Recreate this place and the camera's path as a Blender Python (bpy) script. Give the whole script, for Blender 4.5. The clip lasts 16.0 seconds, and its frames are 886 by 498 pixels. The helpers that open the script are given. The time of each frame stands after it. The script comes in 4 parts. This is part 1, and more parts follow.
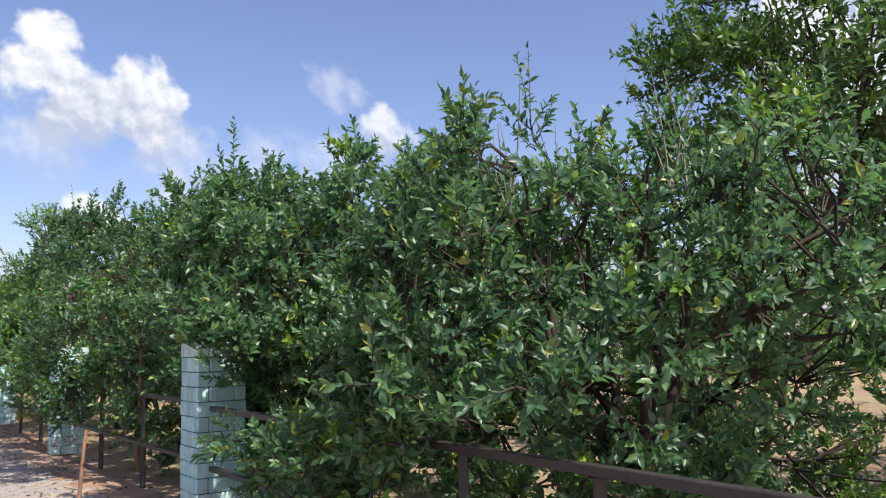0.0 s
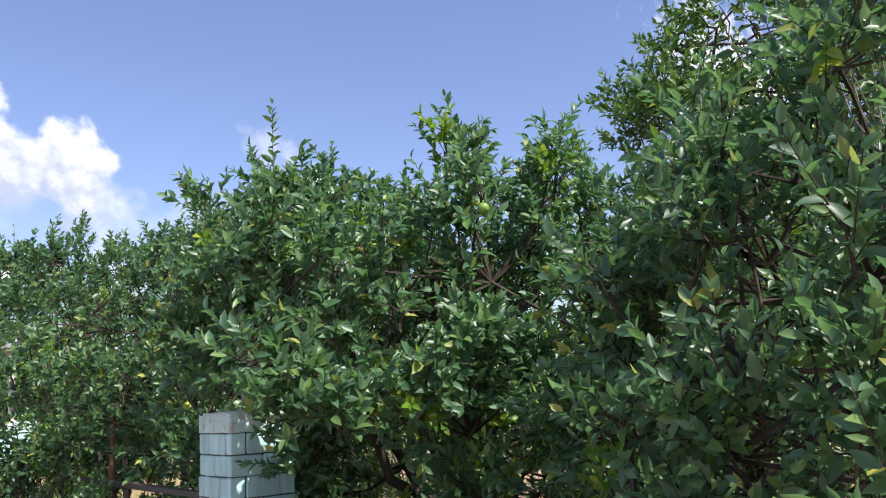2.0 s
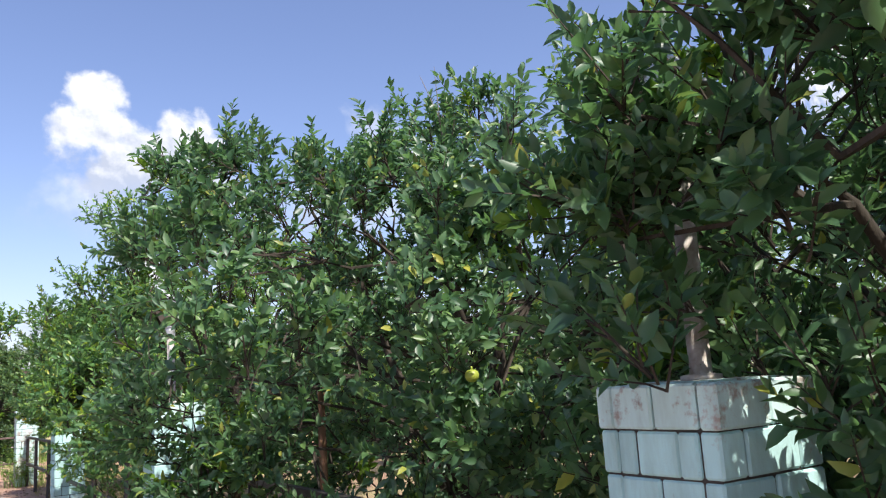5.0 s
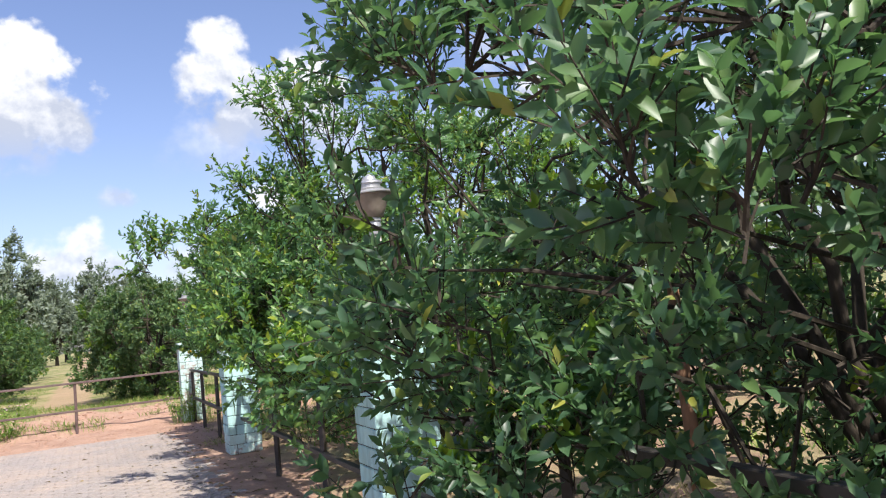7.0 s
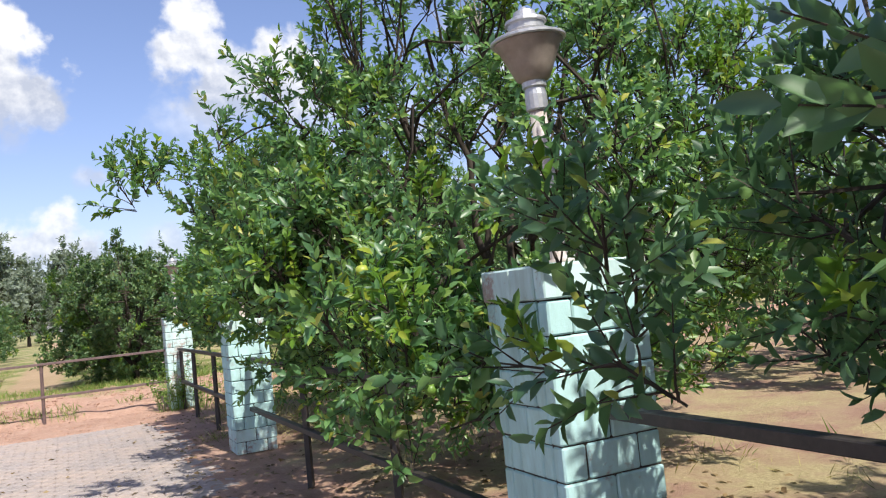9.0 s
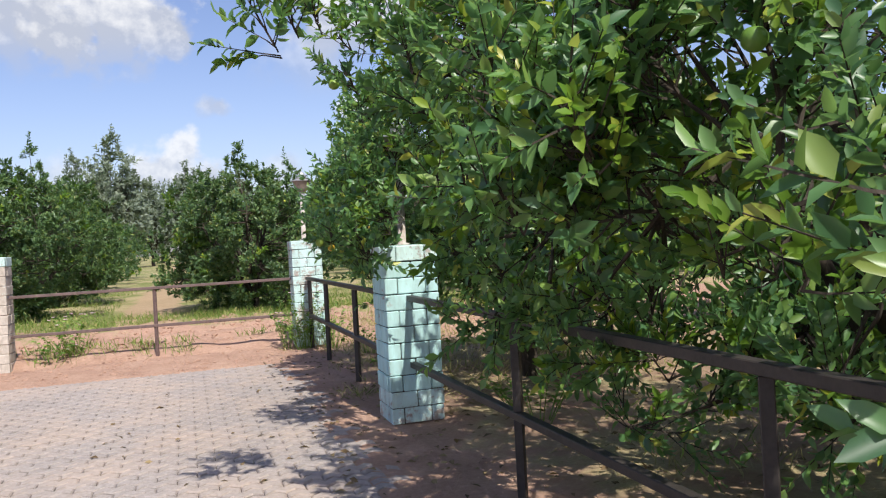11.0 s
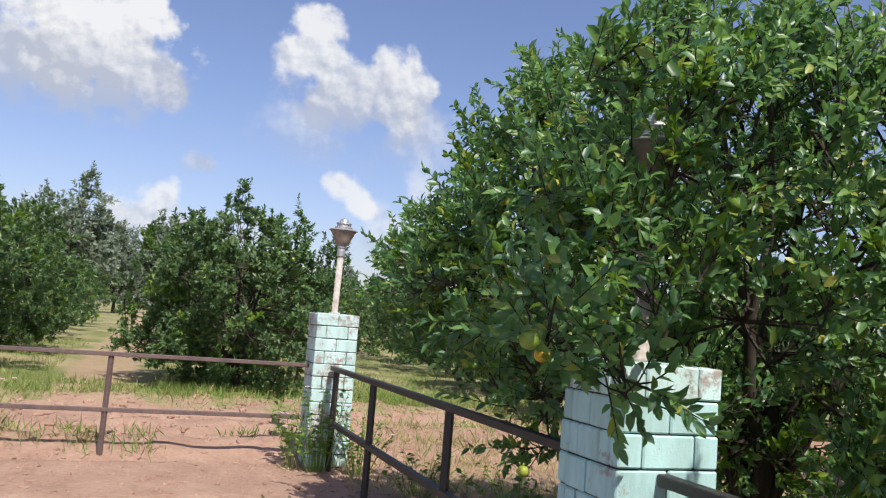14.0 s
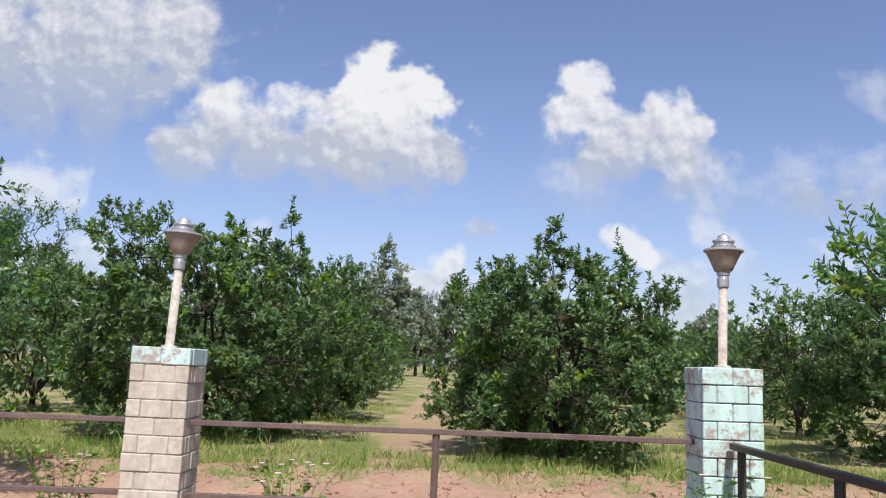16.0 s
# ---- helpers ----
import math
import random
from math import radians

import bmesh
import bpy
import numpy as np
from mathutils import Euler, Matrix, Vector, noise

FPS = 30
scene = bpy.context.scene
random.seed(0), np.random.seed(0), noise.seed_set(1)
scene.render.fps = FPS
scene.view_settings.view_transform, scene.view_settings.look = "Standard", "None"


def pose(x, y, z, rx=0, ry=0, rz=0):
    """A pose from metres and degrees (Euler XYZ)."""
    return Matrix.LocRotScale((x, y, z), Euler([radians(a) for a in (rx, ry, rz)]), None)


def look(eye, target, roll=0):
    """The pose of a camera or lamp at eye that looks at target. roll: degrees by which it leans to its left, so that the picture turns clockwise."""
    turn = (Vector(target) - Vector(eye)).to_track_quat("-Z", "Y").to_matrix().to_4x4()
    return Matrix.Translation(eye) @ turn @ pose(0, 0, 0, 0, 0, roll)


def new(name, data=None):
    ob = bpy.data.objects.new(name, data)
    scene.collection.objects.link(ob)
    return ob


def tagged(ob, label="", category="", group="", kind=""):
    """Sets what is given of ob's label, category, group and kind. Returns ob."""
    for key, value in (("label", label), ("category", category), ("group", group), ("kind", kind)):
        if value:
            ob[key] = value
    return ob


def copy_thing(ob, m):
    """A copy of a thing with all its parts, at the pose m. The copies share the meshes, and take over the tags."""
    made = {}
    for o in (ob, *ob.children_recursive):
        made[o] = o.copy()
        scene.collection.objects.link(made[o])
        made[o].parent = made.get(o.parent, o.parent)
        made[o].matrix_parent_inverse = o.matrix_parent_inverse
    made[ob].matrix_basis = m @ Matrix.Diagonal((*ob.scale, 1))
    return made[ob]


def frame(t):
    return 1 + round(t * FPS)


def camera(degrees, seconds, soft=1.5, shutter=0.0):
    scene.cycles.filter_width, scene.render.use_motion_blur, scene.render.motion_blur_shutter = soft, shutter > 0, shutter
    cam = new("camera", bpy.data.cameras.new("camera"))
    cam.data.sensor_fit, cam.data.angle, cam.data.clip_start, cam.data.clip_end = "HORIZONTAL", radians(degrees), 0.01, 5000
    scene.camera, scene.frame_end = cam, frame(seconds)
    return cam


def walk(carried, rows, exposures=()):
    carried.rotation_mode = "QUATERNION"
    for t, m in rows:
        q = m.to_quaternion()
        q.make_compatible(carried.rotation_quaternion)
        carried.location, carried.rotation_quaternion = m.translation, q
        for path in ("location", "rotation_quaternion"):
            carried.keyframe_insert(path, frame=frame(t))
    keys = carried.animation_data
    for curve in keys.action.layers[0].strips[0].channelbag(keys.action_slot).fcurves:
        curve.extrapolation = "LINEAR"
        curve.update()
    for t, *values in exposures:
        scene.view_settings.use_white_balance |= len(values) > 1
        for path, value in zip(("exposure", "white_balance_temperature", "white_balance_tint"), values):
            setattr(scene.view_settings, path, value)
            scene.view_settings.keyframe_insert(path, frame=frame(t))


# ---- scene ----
cam = camera(57.0, 16.0, soft=1.2)

PATH = [
    (0, (-2.402, -22.968, 1.350), (-1.237, -21.358, 1.579), -1.3),
    (0.5, (-2.307, -22.427, 1.347), (-0.939, -20.986, 1.569), -1.5),
    (1, (-2.280, -21.921, 1.349), (-0.940, -20.454, 1.571), -3.0),
    (1.5, (-2.220, -21.384, 1.398), (-0.977, -19.845, 1.687), -3.8),
    (2, (-2.222, -20.826, 1.395), (-0.944, -19.332, 1.764), -2.7),
    (2.5, (-2.125, -20.327, 1.415), (-0.801, -18.870, 1.765), -4.3),
    (3, (-2.114, -19.778, 1.411), (-0.812, -18.297, 1.741), -5.8),
    (3.5, (-1.992, -19.260, 1.402), (-0.704, -17.771, 1.750), -5.0),
    (3.7, (-1.924, -19.037, 1.438), (-0.670, -17.517, 1.777), -4.9),
    (5.8, (-1.733, -17.127, 1.435), (-0.802, -15.386, 1.748), -3.6),
    (6, (-1.710, -16.859, 1.428), (-0.826, -15.089, 1.728), -4.1),
    (6.5, (-1.667, -16.146, 1.408), (-0.846, -14.338, 1.638), -5.4),
    (7, (-1.648, -15.589, 1.425), (-0.842, -13.765, 1.584), -5.9),
    (7.5, (-1.706, -15.008, 1.445), (-0.931, -13.169, 1.582), -5.2),
    (8, (-1.735, -14.463, 1.452), (-0.938, -12.632, 1.576), -4.8),
    (8.2, (-1.717, -14.249, 1.426), (-0.900, -12.427, 1.549), -4.8),
    (10.3, (-1.441, -11.814, 1.310), (-0.568, -10.015, 1.371), -6.3),
    (10.5, (-1.453, -11.589, 1.322), (-0.661, -9.753, 1.349), -5.4),
    (11, (-1.513, -10.993, 1.309), (-0.913, -9.086, 1.285), -3.3),
    (11.5, (-1.516, -10.417, 1.286), (-1.025, -8.479, 1.285), -1.1),
    (12, (-1.580, -9.942, 1.304), (-1.311, -7.963, 1.415), -0.2),
    (12.5, (-1.679, -9.399, 1.338), (-1.698, -7.407, 1.514), -1.5),
    (13, (-1.749, -8.870, 1.321), (-1.854, -6.880, 1.496), -1.1),
    (13.5, (-1.768, -8.240, 1.329), (-1.463, -6.272, 1.513), 1.8),
    (14, (-1.678, -7.682, 1.352), (-1.013, -5.805, 1.542), 4.4),
    (14.5, (-1.751, -7.117, 1.351), (-1.134, -5.222, 1.528), 4.2),
    (15, (-1.719, -6.587, 1.306), (-1.122, -4.688, 1.499), 2.2),
    (15.5, (-1.752, -6.076, 1.319), (-1.363, -4.131, 1.580), 1.7),
    (16, (-1.889, -5.600, 1.338), (-1.902, -3.620, 1.623), 2.1),
]
walk(cam, [(t, look(eye, target, roll)) for t, eye, target, roll in PATH],
     [(0, 0.37), (0.5, 0.52), (3, 0.64), (6, 0.5), (8, 0.45), (10.5, 0.28), (11.5, 0.18), (12.5, 0.06), (14, 0.12), (16, 0.1)])

# ---- world and light ----
SUN = Vector((0.10, -0.76, 0.98)).normalized()
w = bpy.data.worlds.new("sky")
scene.world = w
w.use_nodes = True
wn, wl = w.node_tree.nodes, w.node_tree.links
wn.clear()
sky = wn.new("ShaderNodeTexSky")
sky.sky_type, sky.sun_disc = "NISHITA", False
sky.sun_elevation = math.asin(SUN.z)
sky.sun_rotation = math.atan2(SUN.x, SUN.y)
sky.air_density, sky.dust_density, sky.ozone_density = 1.0, 1.2, 1.5
bg = wn.new("ShaderNodeBackground")
bg.inputs["Strength"].default_value = 0.12
wo = wn.new("ShaderNodeOutputWorld")
wl.new(bg.outputs[0], wo.inputs["Surface"])


def node(kind, *values, **props):
    """A world node with its inputs set or linked; returns its first output."""
    n = wn.new(kind)
    for k in props:
        if k == "operation":
            n.operation = props[k]
    for sock, v in zip(n.inputs, values):
        if isinstance(v, bpy.types.NodeSocket):
            wl.new(v, sock)
        elif v is not None:
            sock.default_value = v
    return n.outputs[0]


def calc(op, a, b=0.0, c=0.0):
    return node("ShaderNodeMath", a, b, c, operation=op)


def smooth(v, a, b):
    n = wn.new("ShaderNodeMapRange")
    n.interpolation_type = "SMOOTHSTEP"
    wl.new(v, n.inputs[0])
    n.inputs[1].default_value, n.inputs[2].default_value = a, b
    return n.outputs[0]


# the sky's directions, laid on an upright plane to the north (and mirrored to the south)
coords = wn.new("ShaderNodeTexCoord")
axes = wn.new("ShaderNodeSeparateXYZ")
wl.new(coords.outputs["Generated"], axes.inputs[0])
north = calc("MAXIMUM", calc("ABSOLUTE", axes.outputs[1]), 0.02)
U, V = calc("DIVIDE", axes.outputs[0], north), calc("DIVIDE", axes.outputs[2], north)
plane = wn.new("ShaderNodeCombineXYZ")
wl.new(U, plane.inputs[0]), wl.new(V, plane.inputs[1])
PLANE = plane.outputs[0]


def puffy(shift, scale, detail, rough=0.58):
    at = wn.new("ShaderNodeVectorMath")
    wl.new(PLANE, at.inputs[0])
    at.inputs[1].default_value = shift
    t = wn.new("ShaderNodeTexNoise")
    wl.new(at.outputs[0], t.inputs["Vector"])
    t.inputs["Scale"].default_value, t.inputs["Detail"].default_value, t.inputs["Roughness"].default_value = scale, detail, rough
    return t.outputs["Fac"]


BILLOW = calc("SUBTRACT", puffy((0, 0, 0), 19, 8, 0.53), 0.5)
BROAD = calc("SUBTRACT", puffy((3, 1, 2), 7, 4), 0.5)
RELIEF = calc("MULTIPLY", calc("SUBTRACT", puffy((0, 0, 0), 21, 5), puffy((0.006, 0.010, 0), 21, 5)), 2.4)
sky_colour = wn.new("ShaderNodeMix")
sky_colour.data_type, sky_colour.blend_type = "RGBA", "MULTIPLY"
sky_colour.inputs[0].default_value = 1.0
wl.new(sky.outputs[0], sky_colour.inputs[6])
sky_colour.inputs[7].default_value = (1.07, 1.0, 1.16, 1)
shown = sky_colour.outputs[2]


def cloud(base, rise, dense, edge, *puffs):
    """A cumulus of round puffs (u, v, size) that greys towards its base; dense: how opaque, edge: how soft."""
    global shown
    field = None
    for u, v, r in puffs:
        d = node("ShaderNodeVectorMath", PLANE, (u, v, 0), operation="DISTANCE")
        d = [l for l in wn if l.type == "VECT_MATH"][-1].outputs["Value"]
        f = calc("MULTIPLY_ADD", d, -1.0 / (1.35 * r), 1.0)
        field = f if field is None else calc("SMOOTH_MAX", field, f, 0.45)
    field = calc("ADD", field, calc("MULTIPLY_ADD", BILLOW, 2.5, 0.02))
    field = calc("ADD", field, calc("MULTIPLY", BROAD, 0.7))
    body = calc("MULTIPLY", smooth(field, -0.02, edge), dense)
    body = calc("MULTIPLY", body, smooth(V, base - 0.55 * rise, base + 0.45 * rise))
    light = calc("ADD", smooth(V, base - 0.1 * rise, base + 1.5 * rise), RELIEF)
    light = calc("ADD", light, calc("MULTIPLY", BROAD, 0.5))
    tone = wn.new("ShaderNodeValToRGB")
    tone.color_ramp.elements[0].position, tone.color_ramp.elements[1].position = 0.12, 0.85
    tone.color_ramp.elements[0].color = (3.9, 4.2, 5.0, 1)
    tone.color_ramp.elements[1].color = (7.0, 7.0, 7.1, 1)
    wl.new(light, tone.inputs[0])
    m = wn.new("ShaderNodeMix")
    m.data_type = "RGBA"
    wl.new(body, m.inputs[0]), wl.new(shown, m.inputs[6]), wl.new(tone.outputs[0], m.inputs[7])
    shown = m.outputs[2]


cloud(0.20, 0.06, 0.35, 0.9, (0.435, 0.231, 0.05), (0.546, 0.247, 0.04), (0.221, 0.163, 0.04), (0.32, 0.20, 0.06), (0.16, 0.21, 0.05), (0.54, 0.37, 0.03), (0.57, 0.36, 0.02))
cloud(0.05, 0.10, 0.5, 0.8, (-0.240, 0.136, 0.025), (-0.261, 0.132, 0.02), (-0.443, 0.129, 0.03), (-0.510, 0.098, 0.035), (0.316, 0.185, 0.03), (0.347, 0.164, 0.028), (0.493, 0.142, 0.03), (0.12, 0.09, 0.03), (0.28, 0.10, 0.05), (-0.12, 0.07, 0.04))
cloud(0.30, 0.22, 0.9, 0.7, (-0.348, 0.427, 0.059), (-0.405, 0.410, 0.088), (-0.501, 0.422, 0.099), (-0.555, 0.374, 0.100), (-0.450, 0.348, 0.072), (-0.534, 0.315, 0.057), (-0.399, 0.342, 0.039), (-0.62, 0.45, 0.12))
cloud(0.225, 0.09, 0.95, 0.42, (-0.101, 0.375, 0.026), (-0.071, 0.354, 0.030), (-0.048, 0.317, 0.038), (-0.079, 0.297, 0.046), (-0.116, 0.315, 0.038), (-0.021, 0.274, 0.034), (0.001, 0.242, 0.019), (-0.056, 0.251, 0.036), (-0.113, 0.256, 0.042))
cloud(0.23, 0.10, 0.92, 0.6, (-0.171, 0.272, 0.058), (-0.229, 0.277, 0.052), (-0.286, 0.286, 0.046), (-0.321, 0.274, 0.046), (-0.349, 0.261, 0.034), (-0.169, 0.239, 0.038), (-0.248, 0.248, 0.036), (-0.12, 0.25, 0.04))
cloud(0.24, 0.09, 0.9, 0.5, (0.167, 0.358, 0.025), (0.149, 0.320, 0.029), (0.181, 0.325, 0.035), (0.185, 0.283, 0.035), (0.235, 0.301, 0.036), (0.256, 0.332, 0.027), (0.285, 0.314, 0.026), (0.316, 0.306, 0.02), (0.271, 0.273, 0.030), (0.221, 0.264, 0.028))
cloud(0.22, 0.08, 0.6, 0.8, (0.313, 0.264, 0.028), (0.278, 0.234, 0.02), (0.454, 0.222, 0.024), (0.489, 0.220, 0.028), (0.531, 0.227, 0.024), (0.445, 0.150, 0.028), (0.424, 0.181, 0.018))
cloud(0.06, 0.06, 0.8, 0.5, (0.005, 0.124, 0.019), (-0.008, 0.102, 0.026), (0.027, 0.086, 0.024), (-0.034, 0.093, 0.022), (0.218, 0.163, 0.019), (0.235, 0.146, 0.019))
cloud(0.16, 0.04, 0.65, 0.7, (0.035, 0.171, 0.014), (0.046, 0.169, 0.010), (-0.523, 0.216, 0.027), (-0.500, 0.202, 0.030), (-0.547, 0.205, 0.024), (-0.473, 0.181, 0.016))
cloud(0.27, 0.05, 0.75, 0.6, (0.626, 0.302, 0.034), (0.607, 0.308, 0.024), (0.651, 0.305, 0.025))
cloud(0.3, 0.4, 0.85, 0.8, (1.854, 0.678, 0.271), (2.030, 0.624, 0.229), (1.735, 0.695, 0.156), (1.882, 0.349, 0.194), (2.102, 0.370, 0.192), (-1.6, 0.5, 0.3), (-1.9, 0.6, 0.25), (-1.3, 0.35, 0.12))
wl.new(shown, bg.inputs["Color"])

lamp = bpy.data.lights.new("sun", "SUN")
lamp.energy, lamp.angle, lamp.color = 5.0, radians(0.6), (1.0, 0.95, 0.87)
sun = new("sun", lamp)
sun.matrix_world = look((0, 0, 30), Vector((0, 0, 30)) - SUN)


# ---- materials ----
class Mat:
    """A node material under construction."""

    def __init__(self, name, rough=0.8, metal=0.0, spec=0.5):
        self.m = bpy.data.materials.new(name)
        self.m.use_nodes = True
        self.n, self.l = self.m.node_tree.nodes, self.m.node_tree.links
        self.b = self.n["Principled BSDF"]
        self.b.inputs["Roughness"].default_value = rough
        self.b.inputs["Metallic"].default_value = metal
        self.b.inputs["Specular IOR Level"].default_value = spec
        self.tc = self.n.new("ShaderNodeTexCoord")

    def noise(self, scale, detail=4.0, rough=0.6, space="Object", stretch=None, distort=0.0):
        t = self.n.new("ShaderNodeTexNoise")
        t.inputs["Scale"].default_value, t.inputs["Detail"].default_value = scale, detail
        t.inputs["Roughness"].default_value, t.inputs["Distortion"].default_value = rough, distort
        src = self.world() if space == "World" else self.tc.outputs[space]
        if stretch:
            mp = self.n.new("ShaderNodeMapping")
            mp.inputs["Scale"].default_value = stretch
            self.l.new(src, mp.inputs[0])
            src = mp.outputs[0]
        self.l.new(src, t.inputs["Vector"])
        return t.outputs["Fac"]

    def world(self):
        g = self.n.new("ShaderNodeNewGeometry")
        return g.outputs["Position"]

    def ramp(self, fac, *stops):
        r = self.n.new("ShaderNodeValToRGB")
        while len(r.color_ramp.elements) < len(stops):
            r.color_ramp.elements.new(0.5)
        for e, (p, c) in zip(r.color_ramp.elements, stops):
            e.position = p
            e.color = (*c, 1) if len(c) == 3 else c
        self.l.new(fac, r.inputs[0])
        return r.outputs[0]

    def mix(self, fac, a, b, mode="MIX"):
        x = self.n.new("ShaderNodeMix")
        x.data_type, x.blend_type = "RGBA", mode
        for s, v in ((x.inputs[0], fac), (x.inputs[6], a), (x.inputs[7], b)):
            if isinstance(v, (int, float)):
                s.default_value = v
            elif isinstance(v, tuple):
                s.default_value = (*v, 1)
            else:
                self.l.new(v, s)
        return x.outputs[2]

    def math(self, op, a, b=0.0):
        x = self.n.new("ShaderNodeMath")
        x.operation = op
        for s, v in zip(x.inputs, (a, b)):
            if isinstance(v, (int, float)):
                s.default_value = v
            else:
                self.l.new(v, s)
        return x.outputs[0]

    def color(self, c):
        self.l.new(c, self.b.inputs["Base Color"])
        return self

    def bump(self, h, strength=0.4, dist=0.01):
        x = self.n.new("ShaderNodeBump")
        x.inputs["Strength"].default_value, x.inputs["Distance"].default_value = strength, dist
        self.l.new(h, x.inputs["Height"])
        self.l.new(x.outputs[0], self.b.inputs["Normal"])
        return self

    def island(self):
        return self.n.new("ShaderNodeNewGeometry").outputs["Random Per Island"]

    def per_object(self):
        return self.n.new("ShaderNodeObjectInfo").outputs["Random"]


def leaf_material(name, stops, thin=0.3, rough=0.42, tint=(0.16, 0.30, 0.03), spec=0.4):
    k = Mat(name, rough, 0, spec)
    c = k.ramp(k.island(), *stops)
    v = k.noise(0.9, 3, 0.6, "World")
    c = k.mix(0.55, c, k.ramp(v, (0.3, (0.55, 0.6, 0.6)), (0.72, (1.3, 1.25, 0.95))), "MULTIPLY")
    k.color(c)
    t = k.n.new("ShaderNodeBsdfTranslucent")
    k.l.new(k.mix(0.5, c, tint), t.inputs[0])
    x = k.n.new("ShaderNodeMixShader")
    x.inputs[0].default_value = thin
    k.l.new(k.b.outputs[0], x.inputs[1])
    k.l.new(t.outputs[0], x.inputs[2])
    k.l.new(x.outputs[0], k.n["Material Output"].inputs[0])
    return k.m


LEAF = leaf_material("citrus_leaf", ((0.0, (0.048, 0.108, 0.062)), (0.45, (0.078, 0.168, 0.088)), (0.8, (0.118, 0.225, 0.096)),
                                     (0.965, (0.17, 0.285, 0.09)), (0.994, (0.42, 0.42, 0.08))), 0.40, 0.42, (0.19, 0.40, 0.10), 0.68)
# LEAF made yellower and brighter: a sunlit look put into the colour
LEAF_SUN = leaf_material("citrus_leaf_sunlit", ((0.0, (0.056, 0.14, 0.072)), (0.45, (0.115, 0.25, 0.096)), (0.8, (0.18, 0.335, 0.10)),
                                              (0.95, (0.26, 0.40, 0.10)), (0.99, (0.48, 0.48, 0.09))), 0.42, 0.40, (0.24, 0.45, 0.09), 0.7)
YOUNG = leaf_material("young_leaf", ((0.0, (0.10, 0.22, 0.03)), (0.7, (0.17, 0.30, 0.035)), (1.0, (0.34, 0.40, 0.05))), 0.4)
LEAF_DULL = leaf_material("citrus_leaf_dull", ((0.0, (0.06, 0.12, 0.06)), (0.5, (0.105, 0.19, 0.08)), (0.9, (0.16, 0.25, 0.09)),
                                               (1.0, (0.22, 0.24, 0.08))), 0.32, 0.42)
LEAF_BIG = leaf_material("broad_tree_leaf", ((0.0, (0.045, 0.10, 0.035)), (0.6, (0.075, 0.155, 0.045)), (1.0, (0.13, 0.22, 0.06))), 0.4)
# distant leaves: paled and blued, the air's haze put into their colour
LEAF_HAZE = leaf_material("hazed_tree_leaf", ((0.0, (0.17, 0.21, 0.18)), (0.6, (0.23, 0.28, 0.23)), (1.0, (0.30, 0.35, 0.29))), 0.3, 0.7)
GRASS = leaf_material("grass_blade", ((0.0, (0.11, 0.21, 0.035)), (0.6, (0.22, 0.32, 0.07)), (0.85, (0.36, 0.36, 0.13)), (1.0, (0.5, 0.42, 0.2))), 0.3, 0.6)
WEED = leaf_material("weed_leaf", ((0.0, (0.09, 0.2, 0.04)), (0.6, (0.17, 0.31, 0.05)), (1.0, (0.32, 0.4, 0.1))), 0.3, 0.5)
DRY = leaf_material("dry_leaf", ((0.0, (0.10, 0.06, 0.03)), (0.6, (0.22, 0.15, 0.08)), (1.0, (0.36, 0.27, 0.15))), 0.1, 0.8)


def bark_material(name, dark, light):
    k = Mat(name, 0.9, 0, 0.2)
    f = k.noise(14, 5, 0.65, "Object", (1, 1, 0.25))
    k.color(k.ramp(f, (0.3, dark), (0.7, light)))
    return k.bump(k.noise(60, 4, 0.6, "Object", (1, 1, 0.3)), 0.6, 0.01).m


BARK = bark_material("citrus_bark", (0.02, 0.017, 0.013), (0.085, 0.07, 0.055))
BARK_BIG = bark_material("tree_bark", (0.05, 0.04, 0.03), (0.16, 0.13, 0.10))
DEADWOOD = bark_material("dead_twig", (0.14, 0.12, 0.10), (0.33, 0.30, 0.26))


def fruit_material():
    k = Mat("green_orange_peel", 0.42, 0, 0.4)
    k.color(k.ramp(k.per_object(), (0.0, (0.10, 0.20, 0.035)), (0.7, (0.20, 0.31, 0.05)), (0.94, (0.40, 0.42, 0.06)), (1.0, (0.62, 0.40, 0.04))))
    return k.bump(k.noise(220, 2, 0.5), 0.25, 0.002).m


FRUIT = fruit_material()


def paint_material(name, paint, under, worn):
    """Old emulsion on plastered brick; worn: the share that has flaked off."""
    k = Mat(name, 0.85, 0, 0.25)
    big, fine = k.noise(3.1, 6, 0.7, "World"), k.noise(22, 5, 0.7, "World")
    chips = k.mix(0.35, big, fine)
    mask = k.ramp(chips, (worn - 0.03, (1, 1, 1)), (worn + 0.03, (0, 0, 0)))
    grime = k.ramp(k.noise(5, 5, 0.7, "World", (1.4, 1.4, 0.35)), (0.32, (0.55, 0.52, 0.47)), (0.6, (1, 1, 1)))
    tint = k.mix(0.25, paint, k.ramp(k.per_object(), (0, (0.6, 0.6, 0.6)), (1, (1.25, 1.25, 1.25))), "MULTIPLY")
    base = k.mix(mask, tint, k.mix(0.5, under, k.ramp(fine, (0.3, (0.55, 0.52, 0.5)), (0.7, (1.2, 1.2, 1.2))), "MULTIPLY"))
    k.color(k.mix(0.6, base, grime, "MULTIPLY"))
    return k.bump(k.mix(0.5, mask, k.noise(90, 4, 0.7, "World")), 0.45, 0.006).m


